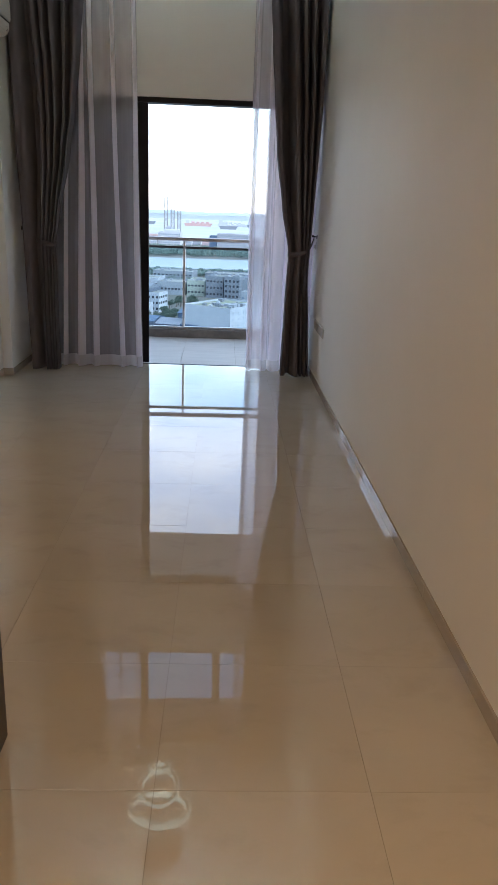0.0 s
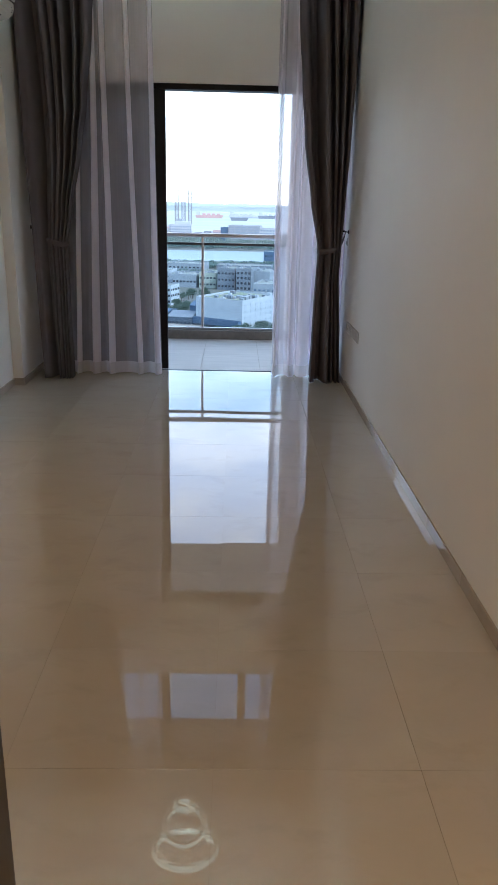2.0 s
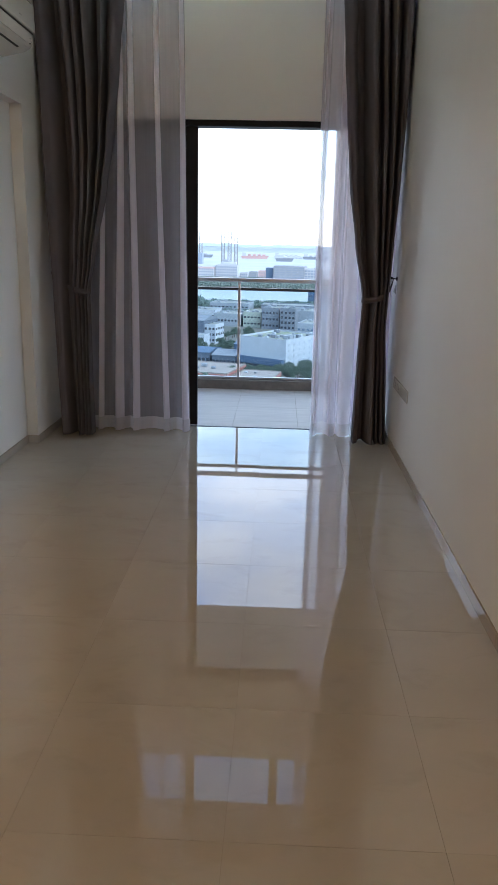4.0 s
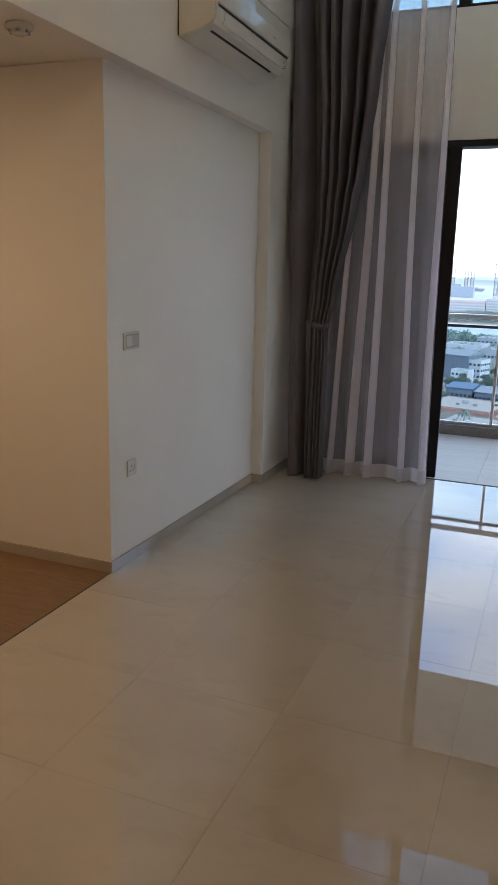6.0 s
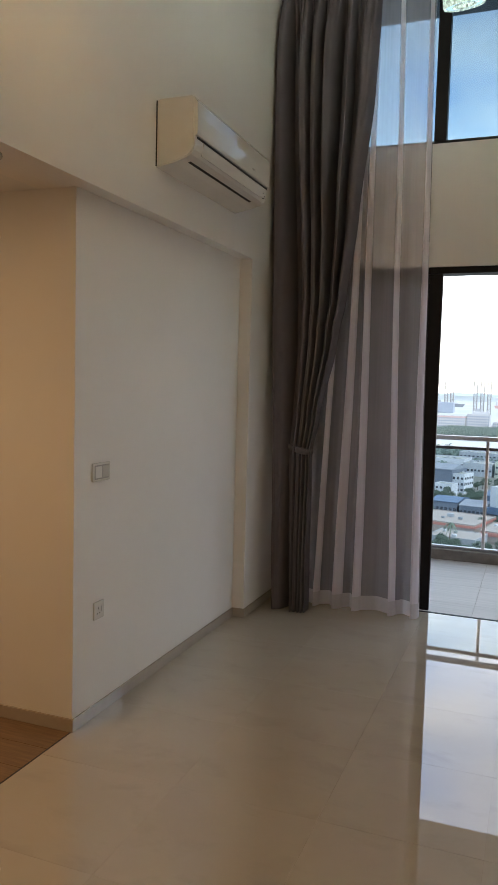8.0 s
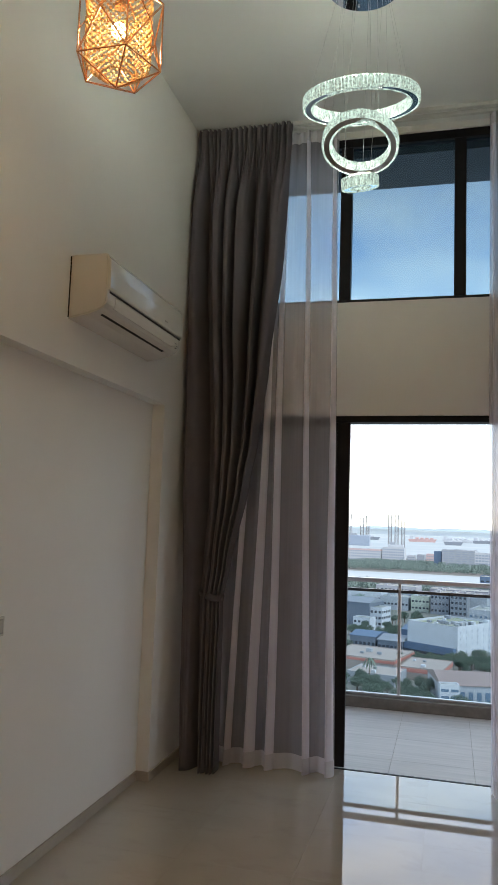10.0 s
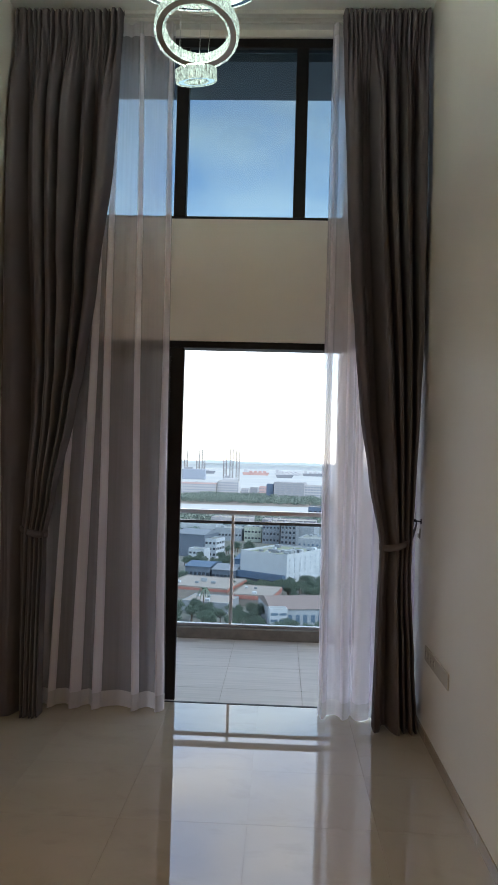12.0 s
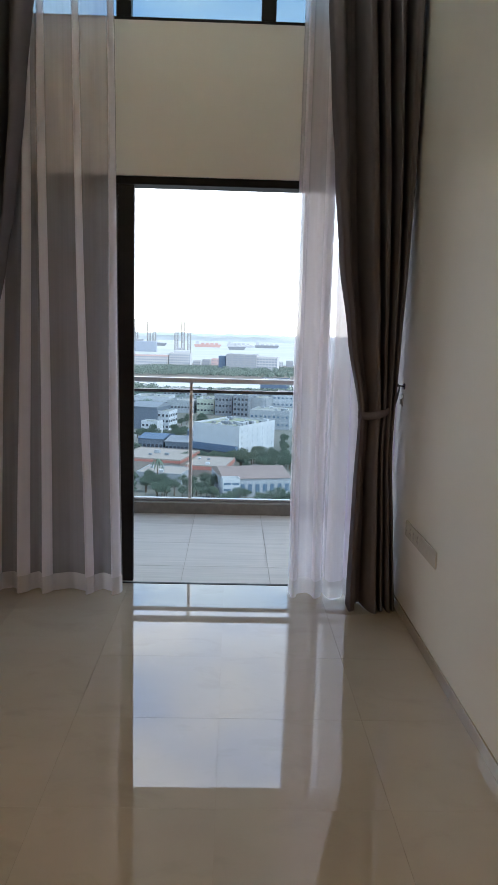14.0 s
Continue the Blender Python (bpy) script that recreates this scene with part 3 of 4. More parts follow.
drape_cloth([(ZT, -1.318), (3.5, -1.315), (2.34, -1.290), (1.15, -1.262), (0.6, -1.245), (0, -1.222)],
            [(ZT, -0.590), (3.65, -0.640), (2.83, -0.722), (2.26, -0.786), (2.0, -0.832), (1.40, -0.946), (1.15, -0.990), (0.95, -0.985), (0.5, -0.985), (0, -0.978)],
            [(ZT, 0.11), (3.9, 0.200), (1.9, 0.190), (1.15, 0.085), (0.7, 0.120), (0, 0.150)],
            7.810, ZT, Z0, (0.15, 0.18, 0.14, 0.17, 0.15, 0.21), (0.46, 0.16, 0.14, 0.10, 0.08, 0.06), 3, drape_l)
tie_band(drape_l, (-1.062, 7.790), 0.084, 0.070, 1.165, (-1.330, 7.975, 1.285))
drape_r = tagged(empty("drape"), "dark grey pleated floor-length drape tied to the long white wall", "curtain", "pair of dark drapes")
drape_cloth([(ZT, 0.864), (3.36, 0.925), (2.94, 0.956), (2.5, 0.994), (2.05, 1.034), (1.58, 1.102), (1.15, 1.180), (0.7, 1.165), (0, 1.152)],
            [(ZT, 1.428), (2.95, 1.428), (2.5, 1.424), (2.05, 1.410), (1.58, 1.391), (0.94, 1.370), (0.43, 1.400), (0, 1.425)],
            [(ZT, 0.11), (3.9, 0.200), (1.9, 0.190), (1.15, 0.085), (0.7, 0.120), (0, 0.150)],
            7.810, ZT, Z0, (0.26, 0.22, 0.18, 0.16, 0.18), (0.22, 0.42, 0.14, 0.12, 0.10), 8, drape_r)
tie_band(drape_r, (1.275, 7.785), 0.100, 0.066, 1.150, (1.432, 7.865, 1.305))

VOILE_L = ((-0.800, -0.965, 0.016, 0.045), (-0.710, -0.800, 0.022, 0.078), (-0.655, -0.655, 0.030, 0.062), (-0.490, -0.400, 0.030, 0.052), (-0.285, -0.238, 0.026, 0.060))
EDGE_L = ([(4.63, -1.15), (2.5, -1.20), (0, -1.22)], [(4.63, -0.262), (2.5, -0.243), (0, -0.203)])
VOILE_R = ((0.835, 0.845, 0.030, 0.040), (0.965, 0.990, 0.050, 0.060), (1.075, 1.100, 0.090, 0.110), (1.190, 1.215, 0.100, 0.100), (1.300, 1.320, 0.090, 0.090), (1.390, 1.395, 0.060, 0.060))
EDGE_R = ([(4.63, 0.805), (2.5, 0.800), (0, 0.815)], [(4.63, 1.43), (2.5, 1.43), (0, 1.43)])
for edges_v, folds_v, seed, cloth, clear, lab in ((EDGE_L, VOILE_L, 21, (SHEER, SHEER_FOLDED), 0, "white translucent voile curtain drawn half across the door"),
                                           (EDGE_R, VOILE_R, 33, (SHEER_DOUBLE, SHEER_FOLDED, SHEER_LOOSE), 3, "white translucent voile curtain bunched beside the open door")):
    sheer = tagged(empty("sheer_curtain"), lab, "curtain", "pair of sheer curtains")
    voile_cloth("heading", *edges_v, folds_v, 7.950, 4.63, 4.545, seed, (HEM,), sheer, 6, "denser white heading tape")
    voile_cloth("voile", *edges_v, folds_v, 7.950, 4.545, 0.110, seed, cloth, sheer, clear=clear)
    voile_cloth("hem", *edges_v, folds_v, 7.950, 0.110, Z0, seed, (HEM,), sheer, 6, "opaque white hem")

for y, lab in ((7.868, "white curtain track on the ceiling for the drapes"), (7.955, "white curtain track on the ceiling for the voile")):
    track = tagged(empty("curtain_track"), lab, "curtain track")
    part("rail", box((XU + 0.014, y - 0.014, ZC - 0.027), (1.426, y + 0.014, ZC - 0.0005), 0.003, 1), TRACK, track)
    part("lip", box((XU + 0.014, y - 0.016, ZC - 0.031), (1.426, y - 0.008, ZC - 0.0275), 0.001, 1), TRACK, track)
    part("lip", box((XU + 0.014, y + 0.008, ZC - 0.031), (1.426, y + 0.016, ZC - 0.0275), 0.001, 1), TRACK, track)
    for x in (XU + 0.004, 1.4265):
        part("end_cap", box((x, y - 0.017, ZC - 0.032), (x + 0.0095, y + 0.017, ZC - 0.0005), 0.002, 1), PLASTIC, track)


def tie_hook(x, y, z, side, lab):
    h = tagged(empty("tie_hook"), lab, "hook")
    part("rosette", rod((x, y, z), (x - side * 0.006, y, z), 0.018, 16), BLACK_CHROME, h)
    part("stem", rod((x - side * 0.006, y, z), (x - side * 0.040, y, z + 0.004), 0.005, 10), BLACK_CHROME, h)
    bm = bmesh.new()
    bmesh.ops.create_uvsphere(bm, u_segments=14, v_segments=8, radius=0.010, matrix=Matrix.Translation((x - side * 0.042, y, z + 0.006)))
    part("knob", bm, BLACK_CHROME, h, "", True)


tie_hook(XU, 7.975, 1.292, -1, "small dark curtain hook on the pilaster")
XS = right_x(7.88)
tie_hook(XS, 7.865, 1.312, 1, "small dark curtain hook on the long wall")
clip = tagged(empty("cord_clip"), "small white curtain cord clip on the wall", "clip")
part("plate", box((XS - 0.005, 7.882, 1.195), (XS, 7.918, 1.262), 0.002, 1), PLASTIC, clip)
part("catch", box((XS - 0.016, 7.890, 1.205), (XS - 0.005, 7.910, 1.236), 0.003, 1), PLASTIC, clip)


# ---------------------------------------------------------------- air conditioner
ac = tagged(empty("air_conditioner"), "white wall-mounted split air conditioner with closed louver", "air conditioner")
AY0, AY1 = 6.040, 7.098
body_outline = [(XU, 2.706), (XU, 3.030), (XU + 0.018, 3.038), (XU + 0.190, 3.038), (XU + 0.208, 3.030),
                (XU + 0.212, 2.806), (XU + 0.207, 2.780), (XU + 0.190, 2.757), (XU + 0.160, 2.741), (XU + 0.10, 2.724)]
bm = extrude_profile(body_outline, "y", AY0, AY1)
bmesh.ops.bevel(bm, geom=[e for e in bm.edges if abs(e.verts[0].co.y - e.verts[1].co.y) < 1e-6], offset=0.006, segments=2, affect="EDGES")
part("body", bm, AC_WHITE, ac)
bm = extrude_profile([(XU + 0.2085, 3.024), (XU + 0.222, 3.006), (XU + 0.226, 2.94), (XU + 0.226, 2.862), (XU + 0.222, 2.848), (XU + 0.2105, 2.846)], "y", AY0 + 0.006, AY1 - 0.006)
part("front_panel", bm, AC_GLOSS, ac, "glossy white front panel")
part("panel_gap", box((XU + 0.205, AY0 + 0.03, 2.836), (XU + 0.2155, AY1 - 0.012, 2.845)), SLOT, ac, "dark gap under the front panel")
lou = extrude_profile([(XU + 0.2135, 2.832), (XU + 0.2175, 2.827), (XU + 0.2145, 2.800), (XU + 0.2060, 2.770), (XU + 0.201, 2.772), (XU + 0.209, 2.801)], "y", AY0 + 0.10, AY1 - 0.12)
part("louver", lou, AC_WHITE, ac, "closed white air louver")
part("outlet", extrude_profile([(XU + 0.146, 2.740), (XU + 0.159, 2.744), (XU + 0.160, 2.7385), (XU + 0.147, 2.7345)], "y", AY0 + 0.07, AY1 - 0.14), SLOT, ac, "dark outlet slot")
for k, (dy, w) in enumerate(((0.075, 0.016), (0.050, 0.014), (0.062, 0.010))):
    z = 2.800 - 0.014 * k
    part("indicator", box((XU + 0.203, AY1 - dy, z), (XU + 0.2125, AY1 - dy + w, z + 0.005)), PRINT, ac, "small grey indicator mark")
part("badge", box((XU + 0.2255, 6.80, 2.884), (XU + 0.2268, 6.845, 2.893)), PLASTIC_GREY, ac, "plain grey maker's badge")
# Dark strip stands in for the shade between unit and wall.
part("wall_gap_strip", box((XU, AY0 - 0.003, 2.712), (XU + 0.005, AY1 - 0.01, 3.030)), SLOT, ac, "dark strip painted for the shaded gap at the wall")


# ---------------------------------------------------------------- switch and sockets
def plate_left(name, y0, y1, z0, z1, lab, cat):
    ob = tagged(empty(name), lab, cat)
    part("plate", box((XL, y0, z0), (XL + 0.010, y1, z1), 0.003, 2), PLASTIC, ob)
    return ob


sw = plate_left("light_switch", 5.618, 5.768, 1.152, 1.240, "white double light switch plate on the wall", "switch")
part("rocker", box((XL + 0.010, 5.636, 1.168), (XL + 0.0150, 5.690, 1.224), 0.002, 1), AC_GLOSS, sw)
part("rocker", box((XL + 0.010, 5.698, 1.168), (XL + 0.0135, 5.752, 1.224), 0.002, 1), PALE_GREY, sw, "pale grey rocker")
part("surround", box((XL + 0.009, 5.630, 1.162), (XL + 0.0110, 5.758, 1.230)), PLASTIC_GREY, sw)


def pins(ob, x, side, y, z):
    """Three square holes and a rocker of a wall socket."""
    for dy, dz, w, h in ((0, 0.012, 0.005, 0.010), (-0.011, -0.012, 0.008, 0.005), (0.011, -0.012, 0.008, 0.005)):
        xs = sorted((x, x + side * 0.0012))
        part("pin_hole", box((xs[0], y + dy - w / 2, z + dz - h / 2), (xs[1], y + dy + w / 2, z + dz + h / 2)), SLOT, ob)


so = plate_left("wall_socket", 5.641, 5.727, 0.480, 0.566, "white three-pin wall socket above the skirting", "socket")
pins(so, XL + 0.010, 1, 5.676, 0.521)
part("rocker", box((XL + 0.010, 5.700, 0.512), (XL + 0.014, 5.716, 0.542), 0.0015, 1), AC_GLOSS, so)

XS = right_x(7.3)
strip = tagged(empty("socket_strip"), "long row of white socket and data plates on the wall", "socket")
ys = [6.985, 7.143, 7.301, 7.459, 7.617]
for a, b in zip(ys, ys[1:]):
    part("plate", box((XS - 0.010, a + 0.001, 0.490), (XS, b - 0.001, 0.577), 0.003, 2), PLASTIC, strip)
for y in (7.578, 7.500, 7.418, 7.340):
    pins(strip, XS - 0.010, -1, y, 0.536)
    part("rocker", box((XS - 0.0135, y - 0.034, 0.524), (XS - 0.010, y - 0.022, 0.552), 0.0015, 1), AC_GLOSS, strip)

det = tagged(empty("smoke_detector"), "small round beige detector on the hall soffit", "smoke detector")
bm = lathe([(0, 0), (0.052, 0), (0.055, -0.010), (0.050, -0.020), (0.036, -0.024), (0.034, -0.034), (0.020, -0.040), (0, -0.040)], 28)
bmesh.ops.translate(bm, verts=bm.verts, vec=(-1.475, 4.965, ZS))
part("housing", bm, PLASTIC, det, "", True)
for k in range(6):
    a = k * math.pi / 3
    part("vent", box((-1.475 + 0.036 * math.cos(a) - 0.006, 4.965 + 0.036 * math.sin(a) - 0.006, ZS - 0.034), (-1.475 + 0.036 * math.cos(a) + 0.006, 4.965 + 0.036 * math.sin(a) + 0.006, ZS - 0.024)), PLASTIC_GREY, det)


def downlight(x, y, z):
    d = tagged(empty("downlight"), "recessed round warm white downlight", "downlight", "warm downlights")
    bm = lathe([(0.066, 0.0), (0.070, -0.003), (0.078, -0.006), (0.082, -0.003), (0.082, 0.0)], 32, True)
    bmesh.ops.translate(bm, verts=bm.verts, vec=(x, y, z))
    part("trim_ring", bm, PLASTIC, d, "", True)
    part("lens", rod((x, y, z), (x, y, z - 0.004), 0.066, 32), DOWNLIGHT, d)


downlight(-2.25, 3.95, ZS)
downlight(-3.25, 3.95, ZS)
downlight(0.72, 0.35, 2.60)


# ---------------------------------------------------------------- tall cabinet at the entry
cab = tagged(empty("tall_cabinet"), "tall dark brown laminate cabinet at the end of the entry", "cabinet")
part("side_panel", box((-0.060, 1.865, 0.0), (-0.036, 2.470, 2.595), 0.0015, 1), DARK_WOOD, cab)
part("carcass", box((-1.400, 1.865, 0.08), (-0.060, 2.450, 2.595)), DARK_WOOD, cab)
part("plinth", box((-1.400, 1.90, 0.0), (-0.060, 2.41, 0.08)), DARK_WOOD, cab)
for k in range(3):
    x0 = -1.397 + 0.4455 * k
    d = part("door", box((x0, 2.450, 0.085), (x0 + 0.441, 2.469, 2.590), 0.002, 1), DARK_WOOD, cab)
    part("handle", box((x0 + 0.39, 2.469, 1.0), (x0 + 0.402, 2.492, 1.24), 0.003, 1), DARK_STEEL, d, "slim dark steel handle")


# ---------------------------------------------------------------- chandelier
ch = tagged(empty("chandelier"), "three tilted crystal rings lit cool white on thin wires", "chandelier")
bm = lathe([(0, 0), (0.205, 0), (0.210, -0.006), (0.210, -0.045), (0.204, -0.052), (0, -0.052)], 48)
bmesh.ops.translate(bm, verts=bm.verts, vec=(0.085, 6.48, ZC))
canopy = part("canopy", bm, CHROME, ch, "round mirror-chrome ceiling canopy")
for k in range(10):
    a = k * math.pi / 5
    r = 0.16 if k % 2 else 0.10
    bm = bmesh.new()
    bmesh.ops.create_uvsphere(bm, u_segments=10, v_segments=6, radius=0.007, matrix=Matrix.Translation((0.085 + r * math.cos(a), 6.48 + r * math.sin(a), ZC - 0.056)))
    part("wire_grip", bm, CHROME, canopy)


def crystal_mesh(h, w, d):
    """A flat upright cut crystal: a rectangle with broad ground facets round a raised table."""
    bm = bmesh.new()
    rows = []
    for y, k in ((-d / 2, 0.48), (-d * 0.18, 1.0), (d * 0.18, 1.0), (d / 2, 0.48)):
        a, b = w / 2 * k, h / 2 * (1 - (1 - k) * 0.45)
        rows.append([bm.verts.new(p) for p in ((-a, y, -b), (a, y, -b), (a, y, b), (-a, y, b))])
    for p, q in zip(rows, rows[1:]):
        for k in range(4):
            bm.faces.new((p[k], p[(k + 1) % 4], q[(k + 1) % 4], q[k]))
    bm.faces.new(rows[0][::-1])
    bm.faces.new(rows[-1])
    me = bpy.data.meshes.new("crystal")
    bm.to_mesh(me)
    bm.free()
    me.materials.append(CRYSTAL)
    return me


CRY = crystal_mesh(0.058, 0.0150, 0.012)
crng = random.Random(5)


def ring(centre, radius, tilt, lean, wires):
    """One ring: chrome band between an outer and an inner row of cut crystals."""
    m = Matrix.Translation(centre) @ Matrix.Rotation(radians(lean), 4, "Y") @ Matrix.Rotation(radians(tilt), 4, "X")
    ro, ri = radius - 0.010, radius - 0.048
    bm = lathe([(ro - 0.006, 0.026), (ro - 0.006, -0.026), (ri + 0.006, -0.026), (ri + 0.006, 0.026)], 72, True)
    bmesh.ops.transform(bm, matrix=m, verts=bm.verts)
    band = part("ring", bm, CHROME, ch, "polished chrome ring band")
    for r, z0, z1 in ((ro - 0.003, -0.022, 0.022), (ri + 0.003, -0.022, 0.022)):
        bm = lathe([(r - 0.002, z0), (r - 0.002, z1), (r + 0.002, z1), (r + 0.002, z0)], 64, True)
        bmesh.ops.transform(bm, matrix=m, verts=bm.verts)
        part("glow_strip", bm, LED, band, "glowing cool white strip")
    # Unseen strip added on top of the band as fill for the room.
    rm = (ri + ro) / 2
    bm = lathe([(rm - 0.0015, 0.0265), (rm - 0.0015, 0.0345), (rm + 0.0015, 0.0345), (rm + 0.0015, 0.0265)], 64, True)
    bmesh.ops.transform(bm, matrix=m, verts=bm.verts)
    part("glow_strip", bm, FILL_UP, band, "added bright strip out of sight, fills ceiling and walls")
    for r, pitch in ((ro, 0.0168), (ri, 0.0168)):
        n = max(10, int(2 * math.pi * r / pitch))
        for k in range(n):
            a = 2 * math.pi * (k + 0.08 * crng.random()) / n
            o = new("crystal", CRY)
            o.parent = band
            o.matrix_basis = m @ Matrix.Translation((r * math.cos(a), r * math.sin(a), 0)) @ Euler((crng.uniform(-0.05, 0.05), crng.uniform(-0.05, 0.05), a + math.pi / 2 + crng.uniform(-0.25, 0.25))).to_matrix().to_4x4()
    for k in range(wires):
        a = 2 * math.pi * (k + 0.4) / wires
        end = m @ Vector(((radius - 0.029) * math.cos(a), (radius - 0.029) * math.sin(a), 0.026))
        part("wire", rod((0.085 + 0.13 * math.cos(a), 6.48 + 0.13 * math.sin(a), ZC - 0.052), end, 0.0009, 5), WIRE, ch)


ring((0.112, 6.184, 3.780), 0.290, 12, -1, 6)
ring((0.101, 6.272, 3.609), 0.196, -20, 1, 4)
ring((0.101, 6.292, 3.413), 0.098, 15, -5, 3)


# ---------------------------------------------------------------- gold pendant
PX, PY, PZ = -0.465, 4.694, 3.038           # its lowest point
pen = tagged(empty("pendant_lamp"), "rose gold geometric cage pendant with glowing amber beads", "pendant lamp")
lowr = [Vector((PX + 0.135 * math.cos(a), PY + 0.135 * math.sin(a), PZ + 0.062)) for a in [radians(18 + 72 * k) for k in range(5)]]
upr = [p + Vector((0, 0, 0.225)) for p in lowr]
mid = [(lowr[k] + lowr[(k + 1) % 5]) * 0.5 + Vector((0, 0, 0.125)) for k in range(5)]
mid = [Vector((PX + (p.x - PX) * 1.16, PY + (p.y - PY) * 1.16, p.z)) for p in mid]
tip, cap = Vector((PX, PY, PZ)), Vector((PX, PY, PZ + 0.37))
edges = [(tip, p) for p in lowr] + [(cap, p) for p in upr]
for k in range(5):
    n = (k + 1) % 5
    edges += [(lowr[k], lowr[n]), (upr[k], upr[n]), (lowr[k], upr[k])]
    edges += [(mid[k], p) for p in (lowr[k], lowr[n], upr[k], upr[n])]
for a, b in edges:
    part("cage_bar", rod(a, b, 0.0028, 6), ROSE_GOLD, pen)
part("cord", rod(cap, (PX, PY, ZC - 0.03), 0.003, 8), BLACK_CHROME, pen, "thin black cord")
bm = lathe([(0, 0), (0.05, 0), (0.055, -0.005), (0.055, -0.028), (0, -0.030)], 32)
bmesh.ops.translate(bm, verts=bm.verts, vec=(PX, PY, ZC))
part("ceiling_rose", bm, ROSE_GOLD, pen)
part("lamp_holder", rod((PX, PY, PZ + 0.265), (PX, PY, PZ + 0.37), 0.018, 16), ROSE_GOLD, pen)
bm = bmesh.new()
bmesh.ops.create_uvsphere(bm, u_segments=18, v_segments=12, radius=0.024, matrix=Matrix.Translation((PX, PY, PZ + 0.190)))
part("bulb", bm, BULB, pen, "glowing warm bulb", True).visible_shadow = False
one = bmesh.new()
bmesh.ops.create_icosphere(one, subdivisions=1, radius=1.0)
ball_v = [v.co.copy() for v in one.verts]
ball_f = [[v.index for v in f.verts] for f in one.faces]
one.free()
bv, bf = [], []
brnd = random.Random(12)
for k in range(34):
    a = 2 * math.pi * k / 34
    for j in range(25):
        z = PZ + 0.290 - j * 0.0105
        rr = 0.100 if z > PZ + 0.075 else 0.100 * max(0.12, (z - PZ) / 0.075)
        c = Vector((PX + rr * math.cos(a + 0.09 * (j % 2)), PY + rr * math.sin(a + 0.09 * (j % 2)), z))
        i0, r = len(bv), 0.0050 * brnd.uniform(0.85, 1.15)
        bv += [c + v * r for v in ball_v]
        bf += [[i0 + n for n in f] for f in ball_f]
me = bpy.data.meshes.new("beaded_shade")
me.from_pydata(bv, [], bf)
me.materials.append(BEAD)
beads = new("beaded_shade", me)
beads.parent = pen
tagged(beads, "strings of clear amber beads", kind="stuff")


# ---------------------------------------------------------------- outside: ground, water, town
GZ = -70.0
GROUND = speckled("town_ground", (0.085, 0.095, 0.085), (0.14, 0.14, 0.135), 0.9, 0.02, lo=0.4, hi=0.6)
WATER = speckled("sea_water", (0.33, 0.375, 0.395), (0.29, 0.34, 0.365), 0.8, 0.006, stretch=(0.4, 1, 1), IOR=1.03)
# Lighter than WATER: brightness the upright card lacks is put into its colour.
SEA = Mat("lightened_far_sea", (0.45, 0.50, 0.53), 0.8, IOR=1.03).m
ISLAND = speckled("hazy_island", (0.30, 0.38, 0.43), (0.34, 0.42, 0.46), 0.9, 0.004)
ROAD = speckled("asphalt", (0.075, 0.075, 0.08), (0.095, 0.095, 0.10), 0.9, 0.3)
LEAF = Mat("leaves", (0.05, 0.09, 0.045), 0.8)
LEAF.base(LEAF.blend(LEAF.node("ShaderNodeNewGeometry").outputs["Random Per Island"], (0.050, 0.084, 0.070), (0.086, 0.126, 0.095), 0.0, 1.0))
LEAF = LEAF.m
# Paler and bluer than LEAF: distance haze put into the colour.
LEAF_HAZED = speckled("hazed_leaves", (0.140, 0.195, 0.178), (0.105, 0.155, 0.146), 0.9, 0.05)
BARK = speckled("bark", (0.10, 0.075, 0.055), (0.07, 0.05, 0.04), 0.9, 8)


def paint(name, c, d=0.88):
    return speckled(name, c, tuple(v * d for v in c), 0.75, 0.25, lo=0.35, hi=0.65)


P_WHITE = paint("white_cladding", (0.35, 0.385, 0.425))
P_PALE = paint("pale_grey_cladding", (0.235, 0.265, 0.30))
P_GREY = paint("grey_cladding", (0.15, 0.175, 0.21))
P_SLATE = paint("slate_cladding", (0.085, 0.11, 0.15))
P_BLUE = paint("blue_cladding", (0.060, 0.105, 0.175))
P_TAN = paint("tan_roof", (0.22, 0.20, 0.185))
P_BROWN = paint("brown_roof", (0.17, 0.135, 0.13))
P_RED = paint("red_fascia", (0.32, 0.13, 0.11))
P_PINK = paint("pink_cladding", (0.42, 0.33, 0.33))
P_ROOF = speckled("flat_roof", (0.22, 0.235, 0.24), (0.15, 0.17, 0.155), 0.9, 0.12)
P_RUST = paint("rust_hull", (0.36, 0.25, 0.245))
WIN_DARK = Mat("window_dark", (0.035, 0.045, 0.06), 0.15).m
# Pale bluish panes: haze over the town painted into the window colour.
WIN_HAZED = Mat("hazed_window", (0.17, 0.21, 0.27), 0.3).m
RIG = paint("rig_steel", (0.21, 0.26, 0.33))
RIG_LEG = paint("rig_leg_steel", (0.19, 0.20, 0.21))
WIN_BLUE = Mat("window_blue", (0.08, 0.13, 0.19), 0.15).m

structure("ground", box((-2600, -400, GZ - 6), (2600, 4900, GZ)), GROUND, "ground of the industrial town reaching the sea", "ground")
structure("water_inlet", box((-420, 945, GZ), (330, 1140, GZ + 0.4)), WATER, "pale inlet of water behind the trees", "water")
structure("water_sea", box((-2600, 1640, GZ), (2600, 4895, GZ + 0.4)), WATER, "pale grey sea", "water")
structure("backdrop_sea", box((-2600, 4880, GZ), (2600, 4890, -20)), SEA, "upright far-sea backdrop below the horizon, lightened in colour", "backdrop")
isl = bmesh.new()
